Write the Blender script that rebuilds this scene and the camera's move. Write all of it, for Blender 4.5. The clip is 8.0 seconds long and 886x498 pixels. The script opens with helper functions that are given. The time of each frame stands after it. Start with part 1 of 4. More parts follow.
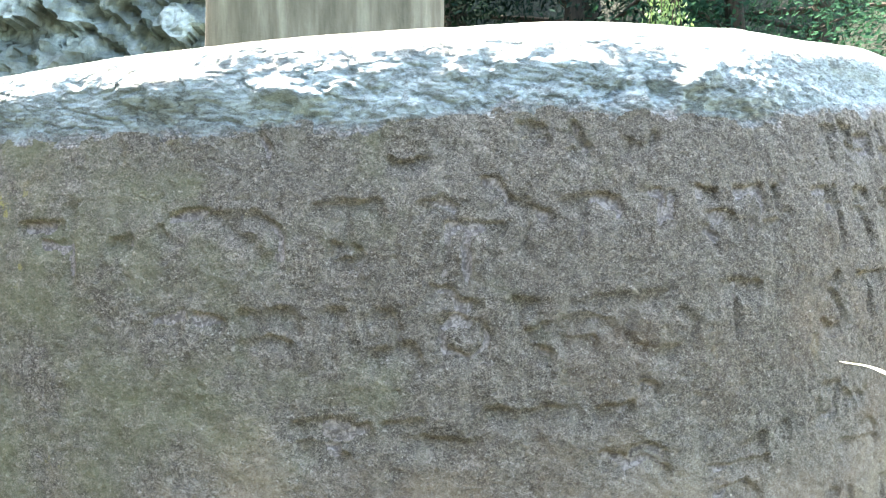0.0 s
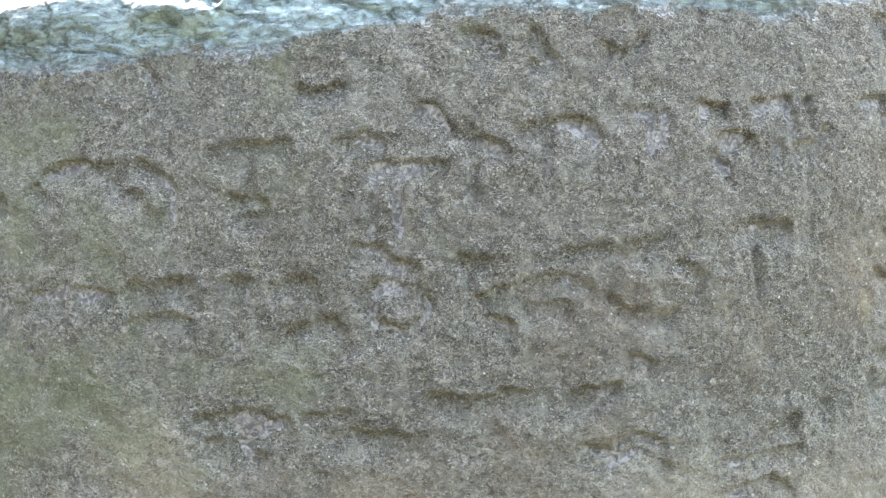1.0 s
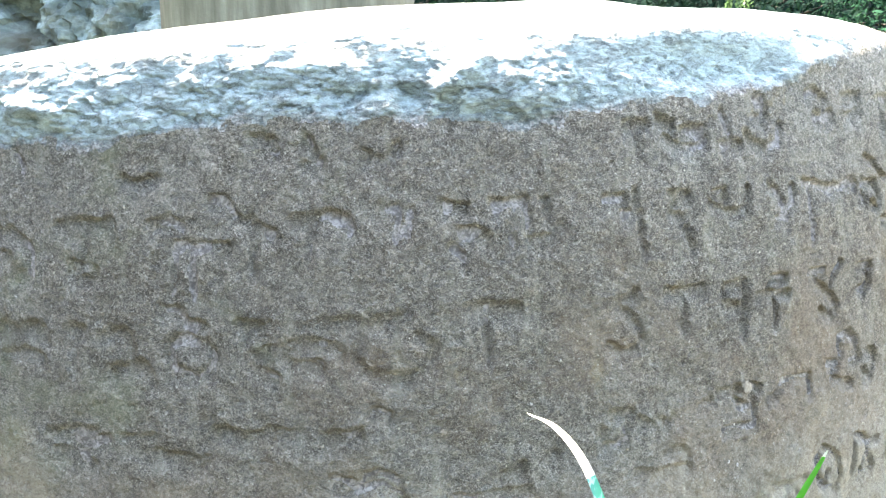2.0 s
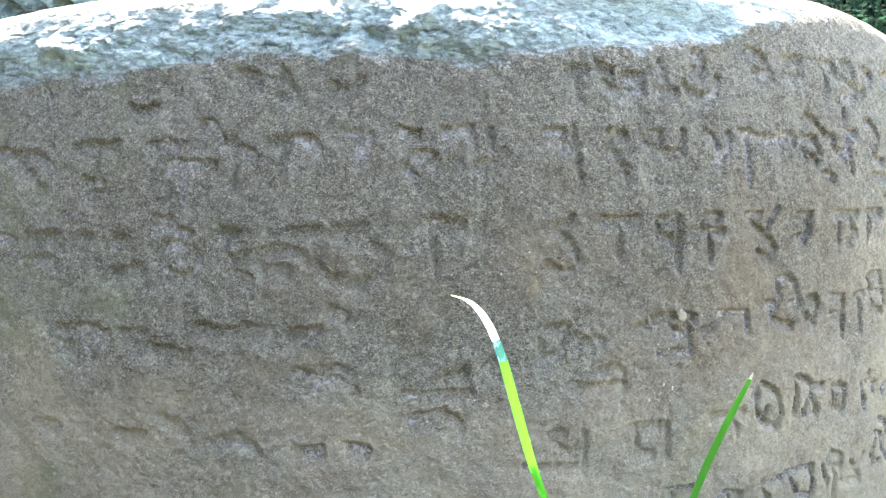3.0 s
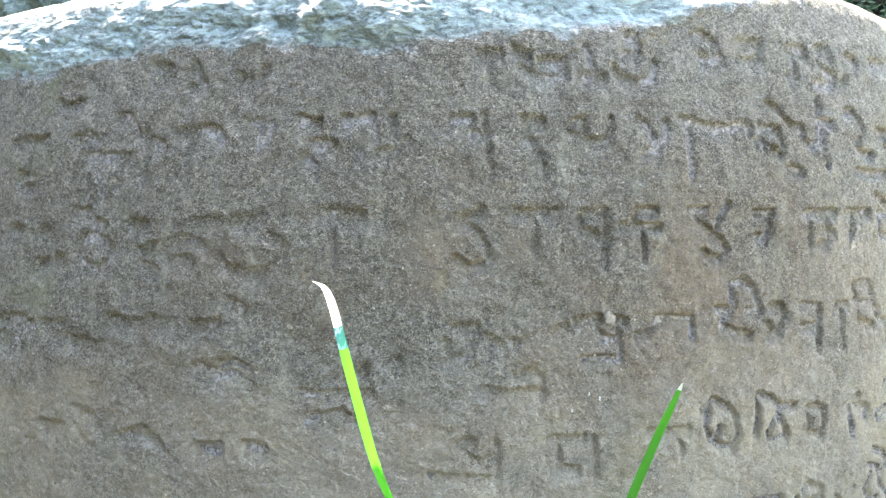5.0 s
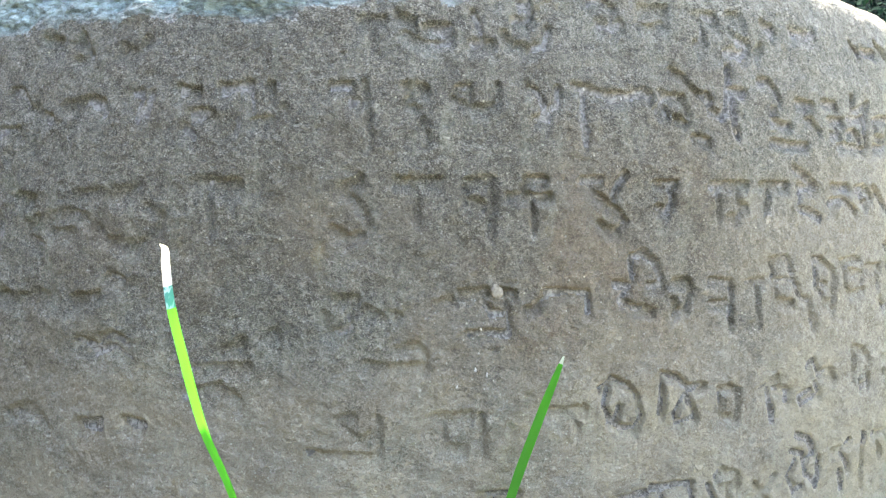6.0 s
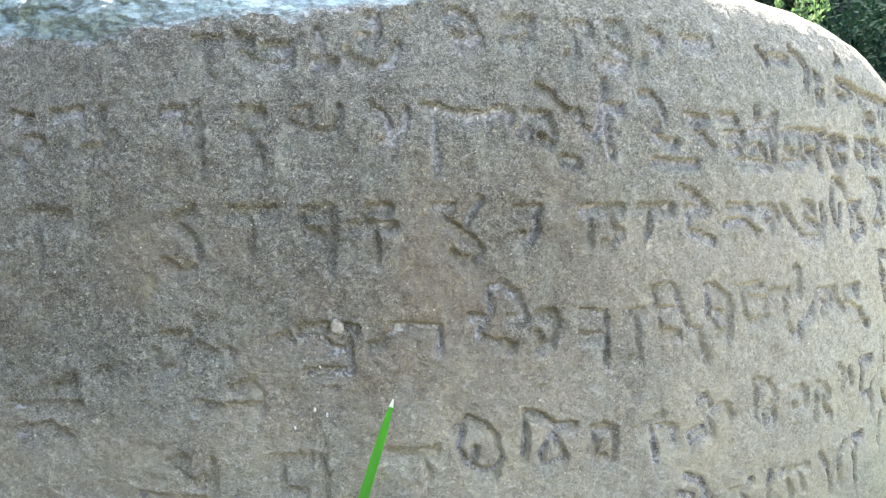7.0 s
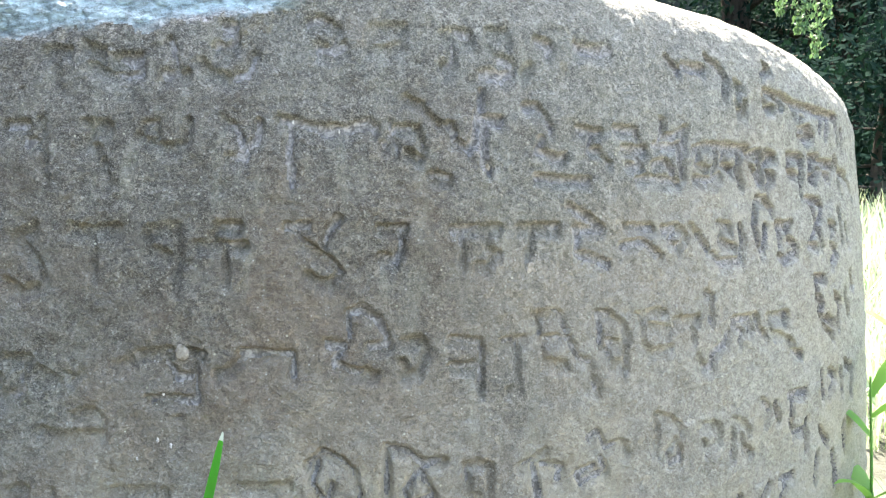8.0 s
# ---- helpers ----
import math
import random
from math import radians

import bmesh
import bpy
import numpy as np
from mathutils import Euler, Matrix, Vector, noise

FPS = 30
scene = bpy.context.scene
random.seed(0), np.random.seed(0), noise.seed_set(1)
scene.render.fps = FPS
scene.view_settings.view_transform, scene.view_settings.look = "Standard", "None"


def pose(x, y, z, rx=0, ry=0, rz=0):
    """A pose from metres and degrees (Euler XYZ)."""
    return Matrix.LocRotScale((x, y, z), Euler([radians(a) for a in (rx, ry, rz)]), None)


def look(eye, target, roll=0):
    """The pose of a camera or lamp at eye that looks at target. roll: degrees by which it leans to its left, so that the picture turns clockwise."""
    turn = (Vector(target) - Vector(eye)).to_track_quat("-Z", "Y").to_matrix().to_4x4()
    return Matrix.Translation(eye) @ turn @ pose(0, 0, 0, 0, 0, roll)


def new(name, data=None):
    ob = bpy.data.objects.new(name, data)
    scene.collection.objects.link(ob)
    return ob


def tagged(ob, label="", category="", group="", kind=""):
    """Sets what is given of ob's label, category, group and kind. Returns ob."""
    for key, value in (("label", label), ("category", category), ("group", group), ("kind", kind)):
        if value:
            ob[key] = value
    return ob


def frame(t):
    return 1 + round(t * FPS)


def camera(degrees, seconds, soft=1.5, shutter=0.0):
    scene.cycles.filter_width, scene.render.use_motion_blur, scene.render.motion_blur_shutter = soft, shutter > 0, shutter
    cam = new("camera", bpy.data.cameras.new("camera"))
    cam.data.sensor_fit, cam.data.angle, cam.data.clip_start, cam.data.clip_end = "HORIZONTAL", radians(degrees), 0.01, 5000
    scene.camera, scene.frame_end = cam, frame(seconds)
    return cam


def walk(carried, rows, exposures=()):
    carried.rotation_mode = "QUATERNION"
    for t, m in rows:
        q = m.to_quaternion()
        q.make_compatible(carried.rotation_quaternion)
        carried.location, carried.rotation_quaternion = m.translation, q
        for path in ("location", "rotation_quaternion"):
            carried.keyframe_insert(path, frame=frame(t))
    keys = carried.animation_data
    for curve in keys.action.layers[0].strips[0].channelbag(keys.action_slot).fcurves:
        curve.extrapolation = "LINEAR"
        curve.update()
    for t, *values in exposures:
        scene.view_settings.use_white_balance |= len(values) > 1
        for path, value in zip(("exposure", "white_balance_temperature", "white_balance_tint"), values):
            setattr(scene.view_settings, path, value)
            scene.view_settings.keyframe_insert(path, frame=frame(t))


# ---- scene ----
cam = camera(62.0, 8.0, 1.3)
PATH = [
    (0, (-0.022, 0.101, 0.545), (0.201, 2.086, 0.447), 0.2),
    (0.2, (-0.027, 0.102, 0.514), (0.202, 2.084, 0.374), -0.8),
    (0.5, (-0.012, 0.142, 0.505), (0.159, 2.13, 0.379), -4.8),
    (1, (0.092, 0.232, 0.533), (0.135, 2.219, 0.309), -2.4),
    (1.5, (0.227, 0.221, 0.558), (0.142, 2.201, 0.292), -1.0),
    (1.7, (0.243, 0.2, 0.599), (0.181, 2.18, 0.323), -1.3),
    (2, (0.353, 0.137, 0.635), (0.172, 2.101, 0.306), -0.7),
    (2.2, (0.398, 0.098, 0.67), (0.185, 2.055, 0.316), -0.8),
    (3.3, (0.475, 0.048, 0.485), (0.116, 2.007, 0.308), 1.1),
    (3.5, (0.493, 0.055, 0.477), (0.111, 2.011, 0.309), 1.1),
    (4, (0.533, 0.066, 0.486), (0.094, 2.01, 0.33), 1.2),
    (4.2, (0.565, 0.084, 0.486), (0.081, 2.019, 0.343), 1.3),
    (5.3, (0.673, 0.142, 0.493), (0.071, 2.045, 0.365), 0.3),
    (5.5, (0.706, 0.159, 0.474), (0.09, 2.058, 0.358), 0.2),
    (6, (0.767, 0.185, 0.45), (0.106, 2.07, 0.356), 0.4),
    (6.5, (0.843, 0.23, 0.446), (0.121, 2.093, 0.353), 0.2),
    (7, (0.923, 0.292, 0.484), (0.154, 2.135, 0.369), -0.1),
    (7.5, (0.958, 0.329, 0.498), (0.165, 2.161, 0.389), -0.3),
    (8, (1.051, 0.398, 0.491), (0.178, 2.195, 0.408), 0.3),
]
EXPOSURES = [(t, stops, kelvin, 10) for t, stops, kelvin in ((0, 4.03, 7600), (0.5, 3.93, 7800), (1, 4.17, 7800), (1.5, 4.3, 7700), (2, 4.06, 7500), (3.5, 3.95, 7600), (4, 4.0, 7600),
                                                             (5.5, 3.83, 7600), (6.5, 3.74, 7500), (7, 3.74, 7400), (8, 3.52, 7100))]
walk(cam, [(t, look(eye, target, roll)) for t, eye, target, roll in PATH], EXPOSURES)

# ---- light ----
SUN_AZ, SUN_EL = radians(-25), radians(61.8)
world = bpy.data.worlds.new("sky")
scene.world = world
world.use_nodes = True
wn = world.node_tree.nodes
sky = wn.new("ShaderNodeTexSky")
sky.dust_density, sky.air_density = 3.0, 1.0
sky.sky_type, sky.sun_disc, sky.sun_elevation, sky.sun_rotation = "NISHITA", False, SUN_EL, SUN_AZ
wn["Background"].inputs["Strength"].default_value = 0.15
world.node_tree.links.new(sky.outputs["Color"], wn["Background"].inputs["Color"])
sun = new("sun", bpy.data.lights.new("sun", "SUN"))
sun.data.energy, sun.data.angle, sun.data.color = 4.4, radians(0.5), (1.0, 0.95, 0.87)
to_sun = Vector((math.sin(SUN_AZ) * math.cos(SUN_EL), math.cos(SUN_AZ) * math.cos(SUN_EL), math.sin(SUN_EL)))
sun.matrix_world = look(to_sun * 30, (0, 0, 0))


# ---- materials ----
class Nodes:
    """Short hand for a node material."""

    def __init__(self, name, rough=0.8, spec=0.3):
        self.mat = bpy.data.materials.new(name)
        self.mat.use_nodes = True
        self.tree = self.mat.node_tree
        self.bsdf = self.tree.nodes["Principled BSDF"]
        self.bsdf.inputs["Roughness"].default_value = rough
        self.bsdf.inputs["Specular IOR Level"].default_value = spec
        self.place = self.tree.nodes.new("ShaderNodeTexCoord").outputs["Object"]

    def put(self, socket, value):
        if isinstance(value, bpy.types.NodeSocket):
            self.tree.links.new(value, socket)
        else:
            socket.default_value = value

    def stretch(self, sx, sy, sz):
        n = self.tree.nodes.new("ShaderNodeMapping")
        self.put(n.inputs["Vector"], self.place)
        n.inputs["Scale"].default_value = (sx, sy, sz)
        return n.outputs["Vector"]

    def noise(self, scale, detail=4.0, rough=0.6, vector=None, warp=0.0):
        n = self.tree.nodes.new("ShaderNodeTexNoise")
        self.put(n.inputs["Vector"], vector or self.place)
        for key, value in (("Scale", scale), ("Detail", detail), ("Roughness", rough), ("Distortion", warp)):
            n.inputs[key].default_value = value
        return n.outputs["Fac"]

    def cells(self, scale, vector=None, feature="F1"):
        n = self.tree.nodes.new("ShaderNodeTexVoronoi")
        n.feature = feature
        self.put(n.inputs["Vector"], vector or self.place)
        n.inputs["Scale"].default_value = scale
        return n.outputs["Distance"]

    def ramp(self, fac, *stops):
        n = self.tree.nodes.new("ShaderNodeValToRGB")
        self.put(n.inputs["Fac"], fac)
        while len(n.color_ramp.elements) < len(stops):
            n.color_ramp.elements.new(0.5)
        for e, (at, c) in zip(n.color_ramp.elements, stops):
            e.position = at
            e.color = (*c, 1) if isinstance(c, tuple) else (c, c, c, 1)
        return n.outputs["Color"]

    def mix(self, fac, a, b, blend="MIX"):
        n = self.tree.nodes.new("ShaderNodeMix")
        n.data_type, n.blend_type = "RGBA", blend
        for socket, value in ((n.inputs[0], fac), (n.inputs[6], a), (n.inputs[7], b)):
            self.put(socket, (*value, 1) if isinstance(value, tuple) else value)
        return n.outputs[2]

    def add(self, a, b, op="ADD"):
        n = self.tree.nodes.new("ShaderNodeMath")
        n.operation = op
        self.put(n.inputs[0], a)
        self.put(n.inputs[1], b)
        return n.outputs[0]

    def bump(self, height, strength=0.5, distance=0.002):
        n = self.tree.nodes.new("ShaderNodeBump")
        self.put(n.inputs["Height"], height)
        n.inputs["Strength"].default_value, n.inputs["Distance"].default_value = strength, distance
        self.put(self.bsdf.inputs["Normal"], n.outputs["Normal"])

    def color(self, value):
        self.put(self.bsdf.inputs["Base Color"], (*value, 1) if isinstance(value, tuple) else value)
        return self.mat


def patina_stone():
    """Weathered brown-grey face: a gritty crust of pale grains and dark pits, stains, ochre and moss."""
    m = Nodes("patina_stone", 0.85, 0.25)
    grit = m.add(m.add(m.noise(215, 2, 0.55, None, 1.6), 0.65, "MULTIPLY"), m.add(m.noise(85, 3, 0.7, None, 0.8), 0.35, "MULTIPLY"))
    curl = m.add(m.add(m.noise(150, 1, 0.5, m.stretch(0.85, 0.85, 1.25), 3.2), -0.5), 0.0, "ABSOLUTE")
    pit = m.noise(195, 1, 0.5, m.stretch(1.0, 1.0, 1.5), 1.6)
    blotch = m.noise(38, 5, 0.65)
    broad = m.noise(5, 5, 0.6)
    axes = m.tree.nodes.new("ShaderNodeSeparateXYZ")
    m.put(axes.inputs[0], m.place)
    x, z = axes.outputs["X"], axes.outputs["Z"]
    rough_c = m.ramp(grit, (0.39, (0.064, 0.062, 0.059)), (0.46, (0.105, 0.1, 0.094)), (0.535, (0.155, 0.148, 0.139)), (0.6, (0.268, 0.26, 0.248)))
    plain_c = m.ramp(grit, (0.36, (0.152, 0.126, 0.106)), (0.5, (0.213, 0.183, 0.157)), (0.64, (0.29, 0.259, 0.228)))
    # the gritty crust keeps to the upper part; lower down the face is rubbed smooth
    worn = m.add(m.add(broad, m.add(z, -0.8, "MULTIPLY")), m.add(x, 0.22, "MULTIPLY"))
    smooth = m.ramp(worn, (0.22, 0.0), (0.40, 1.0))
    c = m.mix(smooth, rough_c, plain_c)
    c = m.mix(m.ramp(blotch, (0.40, 0.0), (0.68, 0.55)), c, m.mix(0.5, c, (0.27, 0.285, 0.285)))
    c = m.mix(m.ramp(m.noise(9, 7, 0.75, None, 0.6), (0.46, 0.0), (0.70, 0.6)), c, m.mix(1.0, c, (0.66, 0.6, 0.56), "MULTIPLY"))
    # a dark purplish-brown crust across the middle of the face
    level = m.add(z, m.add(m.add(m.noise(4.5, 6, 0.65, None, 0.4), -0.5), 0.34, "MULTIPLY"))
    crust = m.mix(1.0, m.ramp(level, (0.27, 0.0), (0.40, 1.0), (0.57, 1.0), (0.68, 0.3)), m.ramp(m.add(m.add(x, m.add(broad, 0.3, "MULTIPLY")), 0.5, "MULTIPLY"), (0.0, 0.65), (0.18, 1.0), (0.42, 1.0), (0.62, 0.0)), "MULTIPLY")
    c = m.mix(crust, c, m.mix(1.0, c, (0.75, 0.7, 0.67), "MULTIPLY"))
    # rubbed bare round the right-hand end, the brighter light there put into the paleness
    bare_lit = m.ramp(m.add(m.add(x, m.add(m.noise(6, 6, 0.7), 0.35, "MULTIPLY")), 0.5, "MULTIPLY"), (0.46, 0.0), (0.68, 0.8))
    smooth = m.mix(bare_lit, smooth, (1.0, 1.0, 1.0))
    c = m.mix(bare_lit, c, m.ramp(grit, (0.38, (0.165, 0.164, 0.158)), (0.5, (0.262, 0.26, 0.252)), (0.62, (0.37, 0.368, 0.358))))
    # pale dust on the rubbed foot, ground-bounced light put into its colour
    dust_bounce = m.add(m.noise(7, 6, 0.7), m.add(z, -1.1, "MULTIPLY"))
    c = m.mix(m.ramp(dust_bounce, (0.17, 0.0), (0.40, 0.6)), c, (0.345, 0.303, 0.24))
    ochre = m.ramp(m.noise(15, 4, 0.7), (0.64, 0.0), (0.76, 0.55))
    c = m.mix(ochre, c, (0.22, 0.168, 0.085))
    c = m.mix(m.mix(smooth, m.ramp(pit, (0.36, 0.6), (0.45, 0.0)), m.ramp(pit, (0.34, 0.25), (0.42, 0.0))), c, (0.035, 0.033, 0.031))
    c = m.mix(m.mix(smooth, m.ramp(curl, (0.0, 0.6), (0.03, 0.25), (0.05, 0.0)), m.ramp(curl, (0.0, 0.32), (0.035, 0.0))), c, (0.42, 0.405, 0.38))
    drip = m.ramp(m.noise(9, 5, 0.7, m.stretch(6, 6, 1)), (0.54, 0.0), (0.72, 0.34))
    c = m.mix(drip, c, (0.31, 0.305, 0.27))
    moss = m.add(m.noise(11, 5, 0.7), m.add(x, -0.42, "MULTIPLY"))
    c = m.mix(m.ramp(moss, (0.53, 0.0), (0.78, 0.65)), c, (0.15, 0.165, 0.105))
    # yellow lichen in small rosettes towards the left
    lichen = m.mix(1.0, m.ramp(m.noise(70, 5, 0.7), (0.6, 0.0), (0.66, 0.7)), m.ramp(m.add(m.noise(10, 4, 0.6), m.add(x, -0.6, "MULTIPLY")), (0.72, 0.0), (0.9, 1.0)), "MULTIPLY")
    c = m.mix(lichen, c, (0.3, 0.28, 0.1))
    c = m.mix(m.ramp(m.cells(150), (0.08, 0.6), (0.16, 0.0)), c, (0.42, 0.41, 0.39))
    specks = m.ramp(m.cells(48), (0.035, 0.8), (0.06, 0.0))
    c = m.mix(specks, c, (0.46, 0.44, 0.38))
    c = m.mix(1.0, c, (0.98, 1.005, 0.92), "MULTIPLY")
    m.bump(m.add(m.add(grit, m.ramp(curl, (0.0, 0.6), (0.06, 0.0))), m.ramp(pit, (0.36, 0.0), (0.46, 0.4))), 0.85, 0.0024)
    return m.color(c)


def fractured_stone():
    """Freshly flaked blue-grey stone along the broken upper edge."""
    m = Nodes("fractured_stone", 0.75, 0.35)
    flake = m.noise(120, 6, 0.78, m.stretch(0.7, 0.7, 1.7), 0.6)
    plate = m.cells(85, m.stretch(0.55, 0.55, 1.6), "DISTANCE_TO_EDGE")
    fine = m.noise(300, 3, 0.7, None, 1.2)
    c = m.ramp(flake, (0.36, (0.11, 0.138, 0.138)), (0.47, (0.19, 0.25, 0.255)), (0.6, (0.29, 0.39, 0.405)))
    c = m.mix(m.ramp(m.noise(12, 6, 0.75), (0.5, 0.0), (0.68, 0.55)), c, (0.12, 0.138, 0.128))
    c = m.mix(m.ramp(m.noise(8, 5, 0.65, m.stretch(0.6, 0.6, 1.6)), (0.5, 0.0), (0.64, 0.6)), c, m.ramp(fine, (0.35, (0.25, 0.345, 0.36)), (0.65, (0.37, 0.49, 0.51))))
    crack = m.add(m.add(m.noise(34, 8, 0.75, m.stretch(0.8, 0.8, 2.2), 0.4), -0.5), 0.0, "ABSOLUTE")
    hair = m.add(m.add(m.noise(110, 4, 0.7, m.stretch(0.6, 0.6, 1.6), 1.0), -0.5), 0.0, "ABSOLUTE")
    c = m.mix(m.ramp(hair, (0.0, 0.45), (0.022, 0.0)), c, (0.055, 0.058, 0.056))
    c = m.mix(m.ramp(crack, (0.0, 0.8), (0.012, 0.0)), c, (0.04, 0.04, 0.038))
    c = m.mix(m.ramp(fine, (0.58, 0.0), (0.68, 0.5)), c, (0.4, 0.47, 0.48))
    # worn brown where it runs out into the old face
    edge = m.tree.nodes.new("ShaderNodeAttribute")
    edge.attribute_name = "broken"
    old = m.ramp(m.noise(270, 2, 0.6, None, 1.2), (0.38, (0.06, 0.058, 0.054)), (0.5, (0.14, 0.134, 0.125)), (0.62, (0.33, 0.325, 0.31)))
    c = m.mix(m.ramp(m.add(edge.outputs["Fac"], m.add(m.noise(40, 6, 0.75), 1.1, "MULTIPLY")), (0.5, 0.0), (1.0, 1.0)), old, c)
    m.bump(m.add(m.add(flake, m.add(fine, 0.6, "MULTIPLY")), m.add(m.ramp(crack, (0.0, 0.0), (0.03, 0.5)), m.ramp(plate, (0.0, 0.0), (0.2, 0.35)))), 0.8, 0.003)
    return m.color(c)


def groove_dirt_shade():
    """Dirt, ochre lichen and shade of the cut letters, all put into the colour."""
    m = Nodes("groove_dirt_shade", 0.95, 0.1)
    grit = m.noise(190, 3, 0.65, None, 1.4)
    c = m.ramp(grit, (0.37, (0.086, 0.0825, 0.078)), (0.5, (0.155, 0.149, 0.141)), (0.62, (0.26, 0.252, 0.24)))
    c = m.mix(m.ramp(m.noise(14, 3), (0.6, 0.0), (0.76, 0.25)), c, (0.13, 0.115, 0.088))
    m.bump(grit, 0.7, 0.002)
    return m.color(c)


def pale_pebble():
    m = Nodes("pale_pebble", 0.7)
    return m.color(m.ramp(m.noise(300, 4), (0.35, (0.13, 0.115, 0.09)), (0.65, (0.29, 0.265, 0.22))))


def white_fleck():
    m = Nodes("white_fleck", 0.6)
    return m.color(m.ramp(m.noise(700, 3), (0.35, (0.24, 0.23, 0.21)), (0.6, (0.5, 0.49, 0.46))))


def wall_stone():
    m = Nodes("cliff_stone", 0.85)
    v = m.noise(9, 6, 0.65, None, 0.5)
    c = m.ramp(v, (0.32, (0.055, 0.075, 0.07)), (0.5, (0.135, 0.18, 0.168)), (0.64, (0.29, 0.37, 0.355)))
    c = m.mix(m.ramp(m.noise(2.5, 4), (0.52, 0.0), (0.68, 0.5)), c, (0.15, 0.12, 0.08))
    m.bump(m.noise(40, 5), 0.8, 0.014)
    return m.color(c)


def pillar_stone():
    m = Nodes("streaked_stone", 0.8)
    streak = m.noise(5, 5, 0.65, m.stretch(5, 5, 0.6))
    c = m.ramp(streak, (0.35, (0.06, 0.058, 0.042)), (0.52, (0.115, 0.112, 0.085)), (0.7, (0.2, 0.197, 0.16)))
    c = m.mix(m.ramp(m.noise(60, 4), (0.45, 0.0), (0.7, 0.3)), c, (0.1, 0.1, 0.08))
    m.bump(m.noise(120, 4), 0.4, 0.003)
    return m.color(c)


def leaf_matter(name, low, high, through_color, amount=0.45, rough=0.5, spec=0.3):
    """Foliage: varied green, with light passing through."""
    m = Nodes(name, rough, spec)
    geo = m.tree.nodes.new("ShaderNodeNewGeometry")
    c = m.ramp(geo.outputs["Random Per Island"], (0.0, low), (1.0, high))
    c = m.mix(m.ramp(m.noise(25, 3), (0.4, 0.0), (0.7, 0.4)), c, low)
    m.color(c)
    t = m.tree.nodes.new("ShaderNodeBsdfTranslucent")
    t.inputs["Color"].default_value = (*through_color, 1)
    s = m.tree.nodes.new("ShaderNodeMixShader")
    s.inputs["Fac"].default_value = amount
    out = m.tree.nodes["Material Output"]
    m.tree.links.new(m.bsdf.outputs[0], s.inputs[1])
    m.tree.links.new(t.outputs[0], s.inputs[2])
    m.tree.links.new(s.outputs[0], out.inputs["Surface"])
    return m.mat


def bark():
    m = Nodes("bark", 0.9)
    v = m.noise(8, 5, 0.6, m.stretch(4, 4, 0.7))
    m.bump(v, 0.8, 0.02)
    return m.color(m.ramp(v, (0.3, (0.018, 0.016, 0.013)), (0.7, (0.07, 0.06, 0.048))))


def turf():
    m = Nodes("turf", 0.95)
    v = m.noise(6, 6, 0.65)
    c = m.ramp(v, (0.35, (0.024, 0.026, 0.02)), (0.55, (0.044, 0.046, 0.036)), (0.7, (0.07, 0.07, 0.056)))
    m.bump(m.noise(80, 5), 0.6, 0.01)
    return m.color(c)


def dry_meadow():
    m = Nodes("dry_meadow", 0.95)
    v = m.noise(9, 6, 0.65)
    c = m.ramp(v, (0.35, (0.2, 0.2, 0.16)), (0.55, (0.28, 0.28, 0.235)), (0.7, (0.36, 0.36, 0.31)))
    m.bump(m.noise(80, 5), 0.6, 0.01)
    return m.color(c)


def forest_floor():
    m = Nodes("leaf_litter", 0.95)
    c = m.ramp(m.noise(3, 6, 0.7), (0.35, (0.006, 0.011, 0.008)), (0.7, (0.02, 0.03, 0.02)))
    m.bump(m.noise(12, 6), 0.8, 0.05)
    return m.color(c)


DIRT_SHADE = groove_dirt_shade()
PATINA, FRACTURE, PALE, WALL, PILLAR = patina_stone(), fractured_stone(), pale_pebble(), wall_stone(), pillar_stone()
FLECK = white_fleck()
BARK, TURF, DRY, LITTER = bark(), turf(), dry_meadow(), forest_floor()
BLADE = leaf_matter("grass_blade", (0.055, 0.19, 0.03), (0.07, 0.24, 0.045), (0.07, 0.6, 0.03), 0.5)
MEADOW = leaf_matter("meadow_grass", (0.2, 0.3, 0.16), (0.46, 0.49, 0.37), (0.42, 0.52, 0.3), 0.4)
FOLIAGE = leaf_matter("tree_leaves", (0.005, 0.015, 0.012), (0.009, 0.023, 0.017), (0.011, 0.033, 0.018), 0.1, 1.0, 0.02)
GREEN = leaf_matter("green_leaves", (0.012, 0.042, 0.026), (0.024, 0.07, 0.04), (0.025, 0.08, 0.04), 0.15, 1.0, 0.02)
SPRAY = leaf_matter("light_leaves", (0.04, 0.11, 0.05), (0.12, 0.19, 0.1), (0.12, 0.22, 0.08), 0.3, 0.4)
WEED = leaf_matter("weed_leaves", (0.07, 0.19, 0.04), (0.12, 0.27, 0.07), (0.26, 0.5, 0.08), 0.45)
# the tall blade's shaded neck and sun-glared tip, put into the colour
NECK_SHADE = leaf_matter("neck_shade", (0.04, 0.2, 0.16), (0.06, 0.26, 0.2), (0.04, 0.3, 0.2), 0.25)
TIP = leaf_matter("whitened_tip", (0.62, 0.68, 0.58), (0.7, 0.76, 0.66), (0.6, 0.75, 0.6), 0.3)


